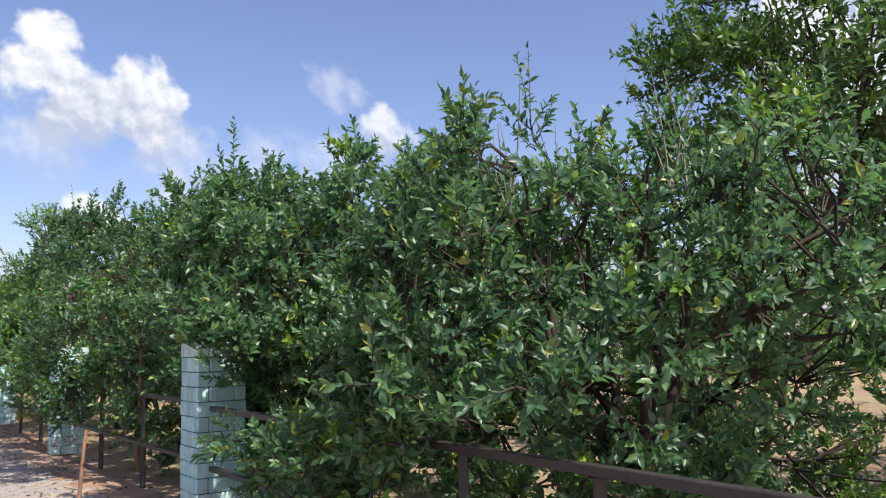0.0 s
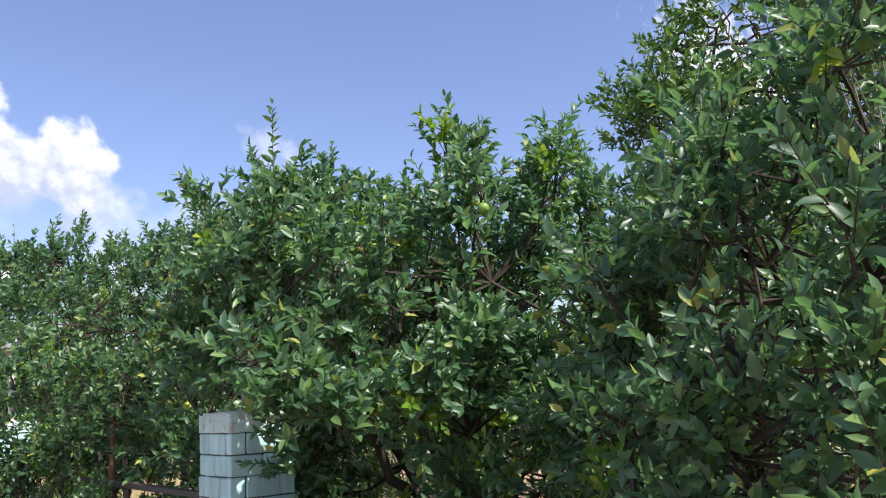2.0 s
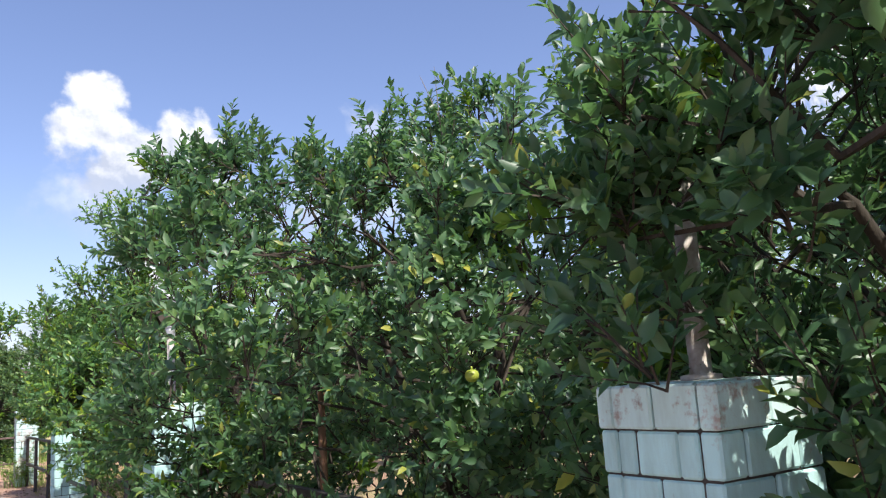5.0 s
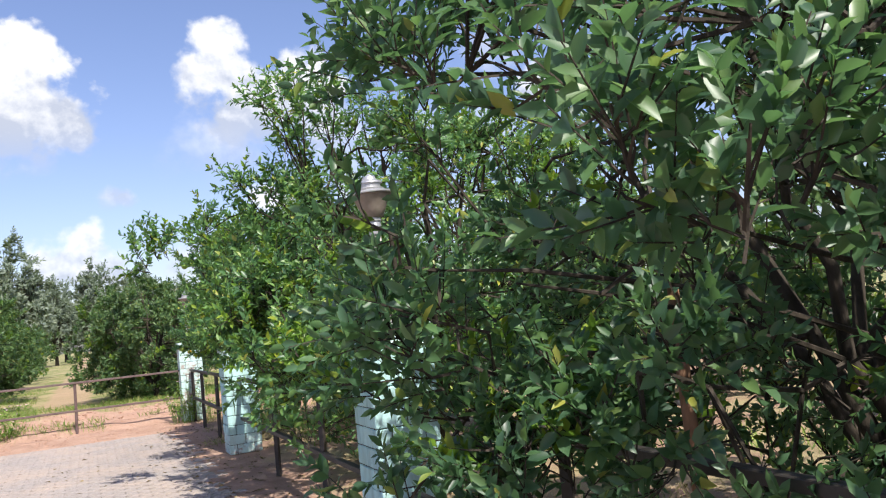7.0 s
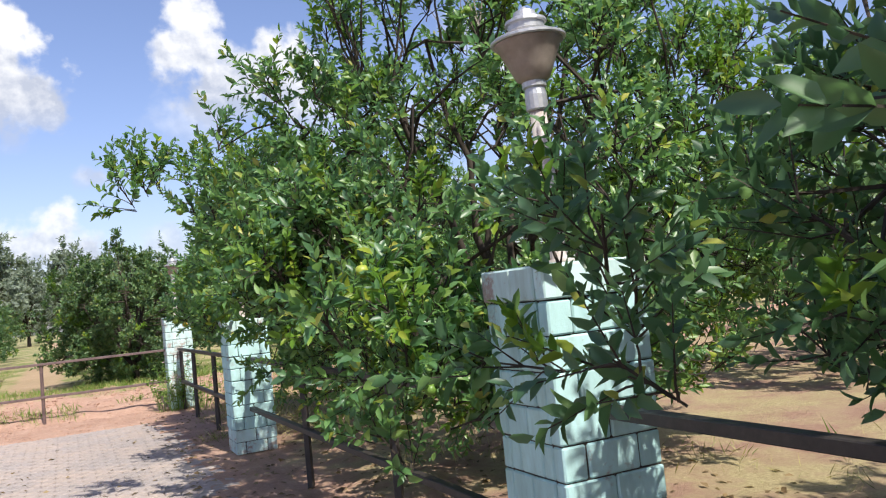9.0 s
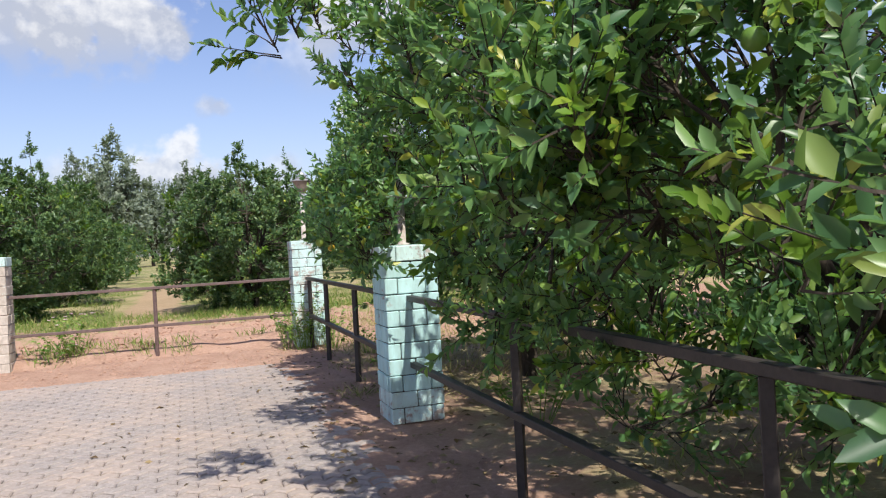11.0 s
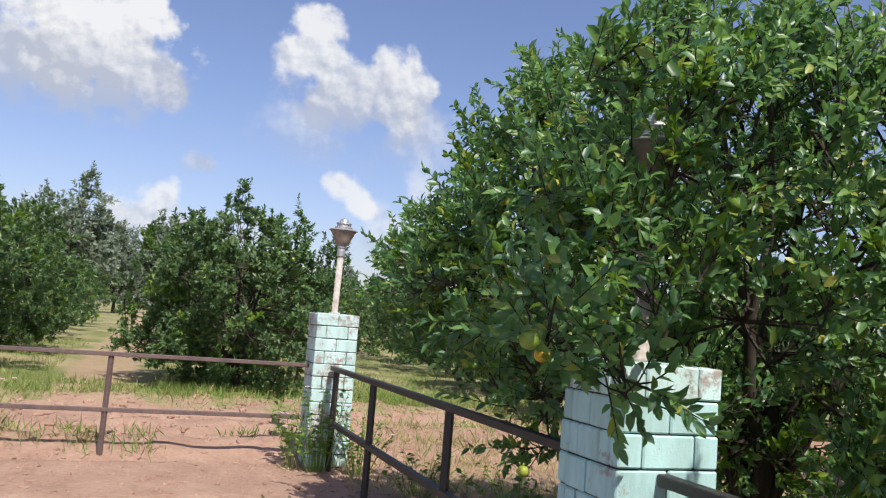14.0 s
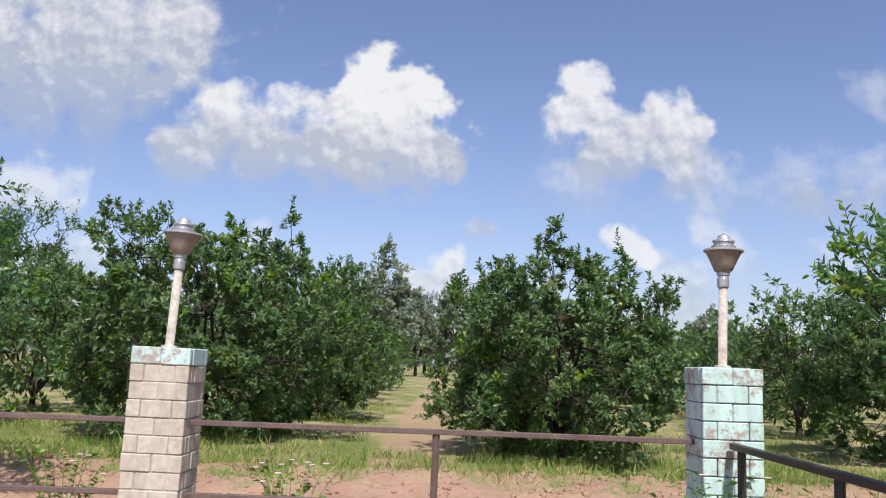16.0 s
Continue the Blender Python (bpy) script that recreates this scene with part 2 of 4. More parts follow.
AQUA = (0.48, 0.73, 0.725)
PAINT = paint_material("turquoise_paint", AQUA, (0.44, 0.40, 0.36), 0.40)
PAINT_WORN = paint_material("worn_turquoise_paint", (0.57, 0.77, 0.75), (0.46, 0.41, 0.37), 0.46)
PLASTER = paint_material("bare_plaster", (0.58, 0.68, 0.65), (0.56, 0.51, 0.45), 0.62)


def plain(name, dark, light, scale=8, rough=0.9, bump=0.4, fine=60, metal=0.0, spec=0.3, space="Object"):
    k = Mat(name, rough, metal, spec)
    f = k.mix(0.4, k.noise(scale, 5, 0.65, space), k.noise(fine, 4, 0.6, space))
    k.color(k.ramp(f, (0.3, dark), (0.7, light)))
    return k.bump(k.noise(fine * 2, 4, 0.6, space), bump, 0.004).m


JOINT = plain("dark_joint", (0.03, 0.028, 0.026), (0.09, 0.08, 0.07), 20)
STEEL_DARK = plain("black_painted_steel", (0.018, 0.016, 0.015), (0.055, 0.045, 0.04), 9, 0.55, 0.2, 50, 0.0, 0.5)
STEEL_RUST = plain("rusty_painted_steel", (0.07, 0.045, 0.04), (0.19, 0.13, 0.12), 7, 0.6, 0.3, 40, 0.0, 0.5)
POLE = plain("flaking_white_pole_paint", (0.24, 0.17, 0.13), (0.62, 0.60, 0.56), 12, 0.7, 0.3, 40)
BOWL = plain("dusty_brown_lamp_bowl", (0.20, 0.16, 0.13), (0.34, 0.29, 0.24), 9, 0.5, 0.1, 30)
ZINC = plain("weathered_zinc_cap", (0.36, 0.37, 0.38), (0.6, 0.6, 0.6), 12, 0.42, 0.15, 50, 0.6)
PETAL = plain("pale_pink_petal", (0.6, 0.35, 0.42), (0.8, 0.62, 0.68), 20, 0.6, 0.1)


def paver_material():
    k = Mat("dusty_concrete_paver", 0.9, 0, 0.25)
    c = k.ramp(k.noise(35, 5, 0.7, "World"), (0.3, (0.27, 0.24, 0.222)), (0.7, (0.41, 0.37, 0.347)))
    c = k.mix(0.5, c, k.ramp(k.noise(0.55, 4, 0.6, "World"), (0.3, (0.75, 0.72, 0.7)), (0.7, (1.12, 1.08, 1.05))), "MULTIPLY")
    dust = k.ramp(k.noise(1.3, 5, 0.65, "World"), (0.42, (0, 0, 0)), (0.62, (1, 1, 1)))
    k.color(k.mix(k.math("MULTIPLY", dust, 0.5), c, (0.46, 0.36, 0.29)))
    return k.bump(k.noise(120, 4, 0.7, "World"), 0.5, 0.004).m


PAVER = paver_material()


def ground_material():
    """Orange loam, dry stubble and thin grass, by the plan."""
    k = Mat("orchard_ground", 0.95, 0, 0.15)
    fine = k.noise(28, 6, 0.75, "World")
    mid = k.noise(2.2, 6, 0.7, "World")
    soil = k.ramp(k.mix(0.5, fine, mid), (0.28, (0.25, 0.145, 0.105)), (0.5, (0.42, 0.268, 0.195)), (0.72, (0.55, 0.385, 0.29)))
    straw = k.ramp(k.noise(40, 5, 0.8, "World"), (0.3, (0.25, 0.2, 0.10)), (0.7, (0.50, 0.42, 0.24)))
    green = k.ramp(fine, (0.3, (0.09, 0.13, 0.035)), (0.7, (0.26, 0.27, 0.10)))
    pos = k.n.new("ShaderNodeSeparateXYZ")
    k.l.new(k.world(), pos.inputs[0])
    x, y = pos.outputs[0], pos.outputs[1]
    # grass starts some metres behind the end fence, beyond the tilled strip
    far = k.math("ADD", k.math("MULTIPLY", y, 0.25), k.math("MULTIPLY", k.math("SUBTRACT", mid, 0.5), 2.4))
    lawn = k.ramp(k.math("SUBTRACT", far, 0.75), (0.0, (0, 0, 0)), (0.35, (1, 1, 1)))
    patch = k.ramp(k.noise(0.5, 5, 0.65, "World"), (0.40, (0, 0, 0)), (0.58, (1, 1, 1)))
    turf = k.mix(patch, straw, green)
    track = k.math("ABSOLUTE", k.math("ADD", x, 2.3))
    track = k.ramp(k.math("ADD", track, k.math("MULTIPLY", mid, 0.7)), (0.85, (1, 1, 1)), (1.0, (0, 0, 0)))
    turf = k.mix(k.math("MULTIPLY", track, 0.8), turf, k.mix(0.35, soil, straw))
    c = k.mix(lawn, soil, turf)
    # under the trees beside the drive: straw and litter over darker loam
    side = k.ramp(k.math("ADD", k.math("MULTIPLY", x, 0.5), k.math("MULTIPLY", k.math("SUBTRACT", mid, 0.5), 0.7)), (0.05, (0, 0, 0)), (0.25, (1, 1, 1)))
    near = k.ramp(k.math("MULTIPLY", k.math("ADD", y, 0.3), -0.6), (0.0, (0, 0, 0)), (0.5, (1, 1, 1)))
    litter = k.mix(k.ramp(k.noise(1.1, 5, 0.7, "World"), (0.4, (0, 0, 0)), (0.6, (1, 1, 1))), k.mix(0.4, soil, (0.2, 0.13, 0.09)), straw)
    k.color(k.mix(k.math("MULTIPLY", side, near), c, litter))
    return k.bump(k.mix(0.5, k.noise(9, 6, 0.75, "World"), k.noise(60, 5, 0.75, "World")), 0.9, 0.03).m


GROUND = ground_material()


# ---- mesh helpers ----
def empty(name, at=(0, 0, 0), rz=0.0):
    ob = new(name)
    ob.empty_display_size = 0.2
    ob.matrix_world = Matrix.Translation(at) @ Matrix.Rotation(radians(rz), 4, "Z")
    return ob


def mesh_from(name, verts, faces, material, smooth=False):
    me = bpy.data.meshes.new(name)
    me.from_pydata(verts, [], faces)
    me.materials.append(material)
    if smooth:
        me.polygons.foreach_set("use_smooth", [True] * len(me.polygons))
    me.update()
    return me


def linked(name, me, parent=None, label="", kind="", at=None):
    ob = new(name, me)
    if parent:
        ob.parent = parent
    if at is not None:
        ob.matrix_local = at
    return tagged(ob, label, kind=kind)


def part(name, bm, material, parent, label="", smooth=False):
    me = bpy.data.meshes.new(name)
    bm.to_mesh(me)
    bm.free()
    me.materials.append(material)
    if smooth:
        me.polygons.foreach_set("use_smooth", [True] * len(me.polygons))
    return linked(name, me, parent, label)


def block(sx, sy, sz, chamfer=0.004):
    """A box on z = 0 with chamfered edges, as a bmesh."""
    bm = bmesh.new()
    bmesh.ops.create_cube(bm, size=1.0, matrix=Matrix.Translation((0, 0, sz / 2)) @ Matrix.Diagonal((sx, sy, sz, 1)))
    if chamfer:
        bmesh.ops.bevel(bm, geom=list(bm.edges), offset=chamfer, segments=1, affect="EDGES")
    return bm


def revolve(profile, sides=20):
    """A turned shape from (radius, height) pairs, as a bmesh."""
    bm = bmesh.new()
    rings = []
    for r, z in profile:
        rings.append([bm.verts.new((r * math.cos(2 * math.pi * i / sides), r * math.sin(2 * math.pi * i / sides), z)) for i in range(sides)])
    for a, b in zip(rings, rings[1:]):
        for i in range(sides):
            bm.faces.new((a[i], a[(i + 1) % sides], b[(i + 1) % sides], b[i]))
    bm.faces.new(rings[0][::-1])
    bm.faces.new(rings[-1])
    return bm


def tube(verts, faces, pts, radii, sides):
    """Adds a tapered tube along pts to the lists."""
    first = len(verts)
    n = len(pts)
    for i, (p, r) in enumerate(zip(pts, radii)):
        d = (pts[min(i + 1, n - 1)] - pts[max(i - 1, 0)]).normalized()
        u = d.orthogonal().normalized()
        v = d.cross(u)
        for j in range(sides):
            a = 2 * math.pi * j / sides
            verts.append(tuple(p + (u * math.cos(a) + v * math.sin(a)) * r))
    for i in range(n - 1):
        for j in range(sides):
            a, b = first + i * sides + j, first + i * sides + (j + 1) % sides
            faces.append((a, b, b + sides, a + sides))


def leaf_mesh(name, base, along, normal, length, width, material, fine=True, curl=0.12, fold=0.18):
    """Many folded leaves in one mesh. base, along, normal: arrays of n x 3; length, width: n."""
    n = len(base)
    along = along / np.maximum(np.linalg.norm(along, axis=1, keepdims=True), 1e-6)
    side = np.cross(normal, along)
    side /= np.maximum(np.linalg.norm(side, axis=1, keepdims=True), 1e-6)
    up = np.cross(along, side)
    if fine:
        t = np.array([(0, 0, 0), (.3, .44, fold), (.3, 0, 0), (.3, -.44, fold), (.66, .39, fold * .8), (.66, 0, 0), (.66, -.39, fold * .8), (1, 0, 0)])
        f = np.array([(0, 2, 1), (0, 3, 2), (1, 2, 5), (1, 5, 4), (2, 3, 6), (2, 6, 5), (4, 5, 7), (5, 6, 7)])
    else:
        t = np.array([(0, 0, 0), (.45, .46, fold), (.45, 0, 0), (.45, -.46, fold), (1, 0, 0)])
        f = np.array([(0, 2, 1), (0, 3, 2), (1, 2, 4), (2, 3, 4)])
    k = len(t)
    lx = t[None, :, 0] * length[:, None]
    ly = t[None, :, 1] * width[:, None]
    lz = t[None, :, 2] * width[:, None] - (t[None, :, 0] ** 2) * (curl * length)[:, None] if np.ndim(curl) else t[None, :, 2] * width[:, None] - (t[None, :, 0] ** 2) * curl * length[:, None]
    v = base[:, None, :] + lx[..., None] * along[:, None, :] + ly[..., None] * side[:, None, :] + lz[..., None] * up[:, None, :]
    tri = (f[None] + (np.arange(n) * k)[:, None, None]).reshape(-1, 3)
    me = bpy.data.meshes.new(name)
    me.vertices.add(n * k)
    me.vertices.foreach_set("co", v.astype(np.float32).ravel())
    me.loops.add(tri.size)
    me.loops.foreach_set("vertex_index", tri.astype(np.int32).ravel())
    me.polygons.add(len(tri))
    me.polygons.foreach_set("loop_start", np.arange(0, tri.size, 3, dtype=np.int32))
    me.materials.append(material)
    if fine:
        me.polygons.foreach_set("use_smooth", [True] * len(tri))
    me.update(calc_edges=True)
    return me


def unit(v):
    return v / np.maximum(np.linalg.norm(v, axis=1, keepdims=True), 1e-6)


def citrus_tree(at, radius, height, seed, twigs, per_twig, leaf, fine, fruits, label, material=None, low=0.5, reach=None, shoots=8, dead=4, young=0.06, lean=(0, 0), twig=1.0, clear=(), extra=(), square=2.4, bare=(), slim=0.49, each=9):
    """An orange tree: short trunk, limbs, branches, sprays of twigs set with leaves, and fruit."""
    rng = np.random.default_rng(seed)
    material = material or LEAF
    tree = empty("orange_tree", (at[0], at[1], 0))
    zc = low + (height - low) * 0.45
    ph = rng.uniform(0, 6.28, 6)
    UP = np.array([0, 0, 1.0])

    def envelope(d):
        """How far the crown reaches from its middle in the directions d."""
        az = np.arctan2(d[:, 1], d[:, 0])
        lump = 0.97 + 0.08 * np.sin(3 * az + ph[0] + 2 * d[:, 2]) + 0.07 * np.sin(5 * az + ph[1] - 3 * d[:, 2]) + 0.06 * np.sin(7 * d[:, 2] + ph[2] + 2 * az) + 0.05 * np.sin(11 * az + ph[3]) * np.sin(9 * d[:, 2] + ph[4])
        vert = np.where(d[:, 2] > 0, height - zc, zc - low)
        flat = (np.hypot(d[:, 0], d[:, 1]) ** square / radius ** square + np.abs(d[:, 2]) ** square / vert ** square) ** (1 / square)
        return lump / np.maximum(flat, 1e-6)

    mid = np.array([lean[0], lean[1], zc])

    def blocked(p):
        """Whether a point lies where the tree is pruned back from a pillar."""
        return any(p[0] + at[0] < x1 + 0.35 and y0 < p[1] + at[1] < y1 and p[2] < z1 + 0.35 for x1, y0, y1, z1 in clear)

    # limbs
    verts, faces = [], []
    fork = Vector((0, 0, 0.36 + 0.12 * rng.random()))
    tube(verts, faces, [Vector((0, 0, -0.05)), Vector((0.01, 0.01, 0.18)), fork], [0.095, 0.078, 0.07], 9)
    nodes = []
    for i in range(8):
        az = i * 0.785 + rng.uniform(-0.35, 0.35)
        el = rng.uniform(0.4, 1.25)
        d = np.array([[math.cos(az) * math.cos(el), math.sin(az) * math.cos(el), math.sin(el)]])
        end = mid + d[0] * envelope(d)[0] * 0.7
        pts = []
        for q in np.linspace(0, 1, 7):
            p = np.array(fork) * (1 - q) + end * q + UP * 0.2 * math.sin(math.pi * q) * (1 - el) + rng.normal(0, 0.05, 3) * (0 < q < 1)
            pts.append(Vector(p))
        tube(verts, faces, pts, [0.043 * (1 - 0.75 * q) for q in np.linspace(0, 1, 7)], 7)
        nodes += [np.array(p) for p in pts[2:]]
    nodes = np.array(nodes)
    linked("trunk", mesh_from("trunk", verts, faces, BARK, True), tree)
    # branches from the limbs out to the crown
    verts, faces = [], []
    m = 80
    d = unit(rng.normal(0, 1, (m, 3)) * np.array([1, 1, 0.75]) + UP * 0.25)
    tips = mid + d * (envelope(d) * rng.uniform(0.6, 0.88, m))[:, None]
    hubs = []
    for p in tips:
        q = nodes[np.argsort(((nodes - p + UP * 0.25) ** 2).sum(1))[rng.integers(0, 4)]]
        if blocked(p) or blocked(q * 0.5 + p * 0.5):
            continue
        bend = rng.normal(0, 0.07, 3)
        pts = [Vector(q), Vector(q * 0.6 + p * 0.4 + bend), Vector(p * 0.8 + q * 0.2 + bend * 0.6), Vector(p)]
        tube(verts, faces, pts, [0.013, 0.011, 0.008, 0.004], 5)
        hubs += [np.array(v) for v in pts[1:]]
    # sprays: tufts of twigs with hollows between them
    ns = twigs // each
    twigs = ns * each
    sd = unit(rng.normal(0, 1, (ns, 3)) * np.array([1, 1, 0.85]) + UP * 0.15)
    sf = np.where(rng.random(ns) < 0.78, rng.uniform(0.78, 1.0, ns), rng.uniform(0.42, 0.78, ns))
    hub = mid + sd * (envelope(sd) * sf)[:, None]
    sr = np.full(ns, 1.75 * (radius * 0.6 + (height - low) * 0.2) / math.sqrt(0.74 * ns)) * rng.uniform(0.75, 1.2, ns)
    k0 = 0
    for ex, ey, ez, er, en in extra:
        # boughs that hang out over the fence
        n = max(2, en // each)
        spread = unit(rng.normal(0, 1, (n, 3))) * (er * rng.random(n) ** 0.5)[:, None]
        end = np.array([ex - at[0], ey - at[1], ez])
        hub[k0:k0 + n] = end + spread
        sd[k0:k0 + n] = unit(spread + np.array([-0.5, -0.25, 0.35]) * er)
        sf[k0:k0 + n], sr[k0:k0 + n] = 0.9, np.minimum(sr[k0:k0 + n], 0.2)
        k0 += n
    hubs = np.array(hubs)
    free = np.arange(ns) >= k0
    if reach is not None:
        over = np.maximum(0, reach + 0.12 - (hub[:, 0] + at[0])) * free
        hub[:, 0] += over * 1.3
    for x1, y0, y1, z1 in clear:
        # pruned back, so that the pillar stands free
        hit = free & (hub[:, 0] + at[0] < x1 + 0.15) & (hub[:, 1] + at[1] > y0) & (hub[:, 1] + at[1] < y1) & (hub[:, 2] < z1)
        hub[hit, 0] = x1 - at[0] + rng.uniform(0.3, 0.9, hit.sum())
    keep = np.ones(ns, bool)
    for x0, x1, y0, y1, z0, z1 in bare:
        # thin places of the crown
        keep &= ~(free & (hub[:, 0] + at[0] > x0) & (hub[:, 0] + at[0] < x1) & (hub[:, 1] + at[1] > y0) & (hub[:, 1] + at[1] < y1) & (hub[:, 2] > z0) & (hub[:, 2] < z1) & (rng.random(ns) < 0.85))
    hub, sd, sf, sr, held, ns = hub[keep], sd[keep], sf[keep], sr[keep], free[keep], int(keep.sum())
    twigs = ns * each
    axis = unit(sd * 0.55 + UP * 0.5 + rng.normal(0, 0.3, (ns, 3)))
    for i in range(ns):
        q = hubs[np.argmin(((hubs - hub[i] + UP * 0.15) ** 2).sum(1))]
        a, b = hub[i] - axis[i] * sr[i] * 0.5, hub[i] + axis[i] * sr[i] * 0.6
        if held[i] and not blocked(a) and not blocked(q) and np.sum((q - a) ** 2) < 0.6 * max(1.0, radius * 0.5) ** 2:
            tube(verts, faces, [Vector(q), Vector(a * 0.6 + q * 0.4 + rng.normal(0, 0.04, 3)), Vector(a), Vector(b)], [0.009, 0.007, 0.006, 0.003], 4)
        else:
            tube(verts, faces, [Vector(a), Vector(b)], [0.006, 0.003], 4)
    own = np.repeat(np.arange(ns), each)
    rank = rng.uniform(-0.75, 0.75, twigs)
    off = unit(np.cross(axis[own], rng.normal(0, 1, (twigs, 3))))
    start = hub[own] + axis[own] * (rank * sr[own])[:, None] + off * (sr[own] * 0.42 * rng.random(twigs))[:, None]
    d, frac = sd[own], sf[own]
    way = unit(axis[own] * (0.75 + 0.25 * rank)[:, None] + off * 0.7 + UP * 0.22 + rng.normal(0, 0.2, (twigs, 3)))
    length = rng.uniform(0.12, 0.28, twigs) * twig
    top = np.argsort(-(start[:, 2] + rng.normal(0, 0.25, twigs)))[:shoots]
    length[top] = rng.uniform(0.28, 0.5, len(top)) * (0.4 + 0.6 * twig)
    way[top] = unit(UP + rng.normal(0, 0.25, (len(top), 3)))
    sag = rng.uniform(-0.05, 0.12, twigs)
    for i in range(twigs if fine else 0):
        p, e = start[i], start[i] + way[i] * length[i] - UP * (sag[i] * length[i])
        q = hub[own[i]] + axis[own[i]] * (rank[i] - 0.25) * sr[own[i]]
        tube(verts, faces, [Vector(q), Vector(p), Vector(e)], [0.0045, 0.0032, 0.0014], 3)
    linked("branchwork", mesh_from("branchwork", verts, faces, BARK), tree, kind="stuff")
    # leaves along the twigs
    k = per_twig
    count = np.where(length > 0.38, int(k * 1.7), k)
    idx = np.repeat(np.arange(twigs), count)
    s = np.concatenate([np.linspace(0.08, 1.0, c) for c in count]) ** 0.85 + rng.normal(0, 0.03, len(idx))
    base = start[idx] + way[idx] * (length[idx] * s)[:, None] - UP * (sag[idx] * length[idx] * s ** 2)[:, None]
    spin = np.concatenate([np.arange(c) * 2.4 for c in count]) + rng.normal(0, 0.5, len(idx)) + idx
    a = unit(np.cross(way, np.tile([0.31, 0.2, 0.93], (twigs, 1))))[idx]
    b = unit(np.cross(way[idx], a))
    radial = a * np.cos(spin)[:, None] + b * np.sin(spin)[:, None]
    along = unit(radial * rng.uniform(0.5, 0.95, len(idx))[:, None] + way[idx] * (0.5 + 0.55 * s)[:, None] - UP * 0.08 + rng.normal(0, 0.17, (len(idx), 3)))
    normal = unit(way[idx] * 0.3 + UP * 0.38 + d[idx] * 0.75 + rng.normal(0, 0.5, (len(idx), 3)))
    size = leaf * rng.uniform(0.6, 1.22, len(idx)) * (1.08 - 0.3 * s)
    flush = rng.random(ns) < young
    fresh = ((flush[own] & (rng.random(twigs) < 0.6)) | (rng.random(twigs) < young * 0.35))[idx]
    close = (frac > 0.72)[idx] & (start[idx][:, 0] < 0.05 * radius) if fine else np.zeros(len(idx), bool)
    for flag, mat, nm, good in ((~fresh & close, material, "outer_foliage", True), (~fresh & ~close, material, "crown", False), (fresh, YOUNG, "young_foliage", fine)):
        if flag.sum():
            me = leaf_mesh(nm, base[flag], along[flag], normal[flag], size[flag], size[flag] * rng.uniform(slim - 0.07, slim + 0.08, flag.sum()), mat, good, rng.uniform(-0.05, 0.35, flag.sum()), 0.24)
            linked(nm, me, tree, "fresh yellow-green leaves" if nm == "young_foliage" else "", "stuff")
    # bare dead twigs at the top
    if dead:
        verts, faces = [], []
        for i in range(dead):
            az, rr = rng.uniform(0, 6.28), rng.uniform(0.1, 0.7) * radius
            p = np.array([math.cos(az) * rr, math.sin(az) * rr, height - 0.55 * (rr / radius) ** 2 * height * 0.5 - 0.3])
            for j in range(4):
                q = p + np.array([rng.normal(0, 0.12), rng.normal(0, 0.12), rng.uniform(0.3, 0.65)])
                tube(verts, faces, [Vector(p), Vector(p * 0.5 + q * 0.5 + rng.normal(0, 0.03, 3)), Vector(q)], [0.005, 0.0035, 0.0015], 4)
        linked("deadwood", mesh_from("deadwood", verts, faces, DEADWOOD), tree, "bare grey twigs", "stuff")
    # fruit hangs below the outer sprays
    if fruits:
        outer = np.flatnonzero((sf > 0.8) & (sd[:, 0] < 0.5) & (hub[:, 0] + at[0] > -0.6))
        for i in rng.choice(outer, min(fruits, len(outer)), replace=False):
            p = hub[i] + sd[i] * sr[i] * 0.6 - UP * 0.07
            linked("orange", FRUIT_MESH, tree, at=Matrix.Translation(p) @ Matrix.Rotation(rng.uniform(0, 6), 4, "Z") @ Matrix.Diagonal((1, 1, 0.95, 1)) @ Matrix.Scale(rng.uniform(0.7, 0.98), 4))
    return tagged(tree, label, "tree", "orange trees of the orchard")


def fruit_mesh():
    bm = bmesh.new()
    bmesh.ops.create_uvsphere(bm, u_segments=14, v_segments=10, radius=0.034)
    for v in bm.verts:
        if v.co.z > 0.031:
            v.co.z -= 0.003
    bmesh.ops.create_cone(bm, cap_ends=True, segments=6, radius1=0.006, radius2=0.004, depth=0.02, matrix=Matrix.Translation((0, 0, 0.036)))
    me = bpy.data.meshes.new("orange")
    bm.to_mesh(me)
    bm.free()
    me.materials.append(FRUIT)
    me.polygons.foreach_set("use_smooth", [True] * len(me.polygons))
    return me


FRUIT_MESH = fruit_mesh()


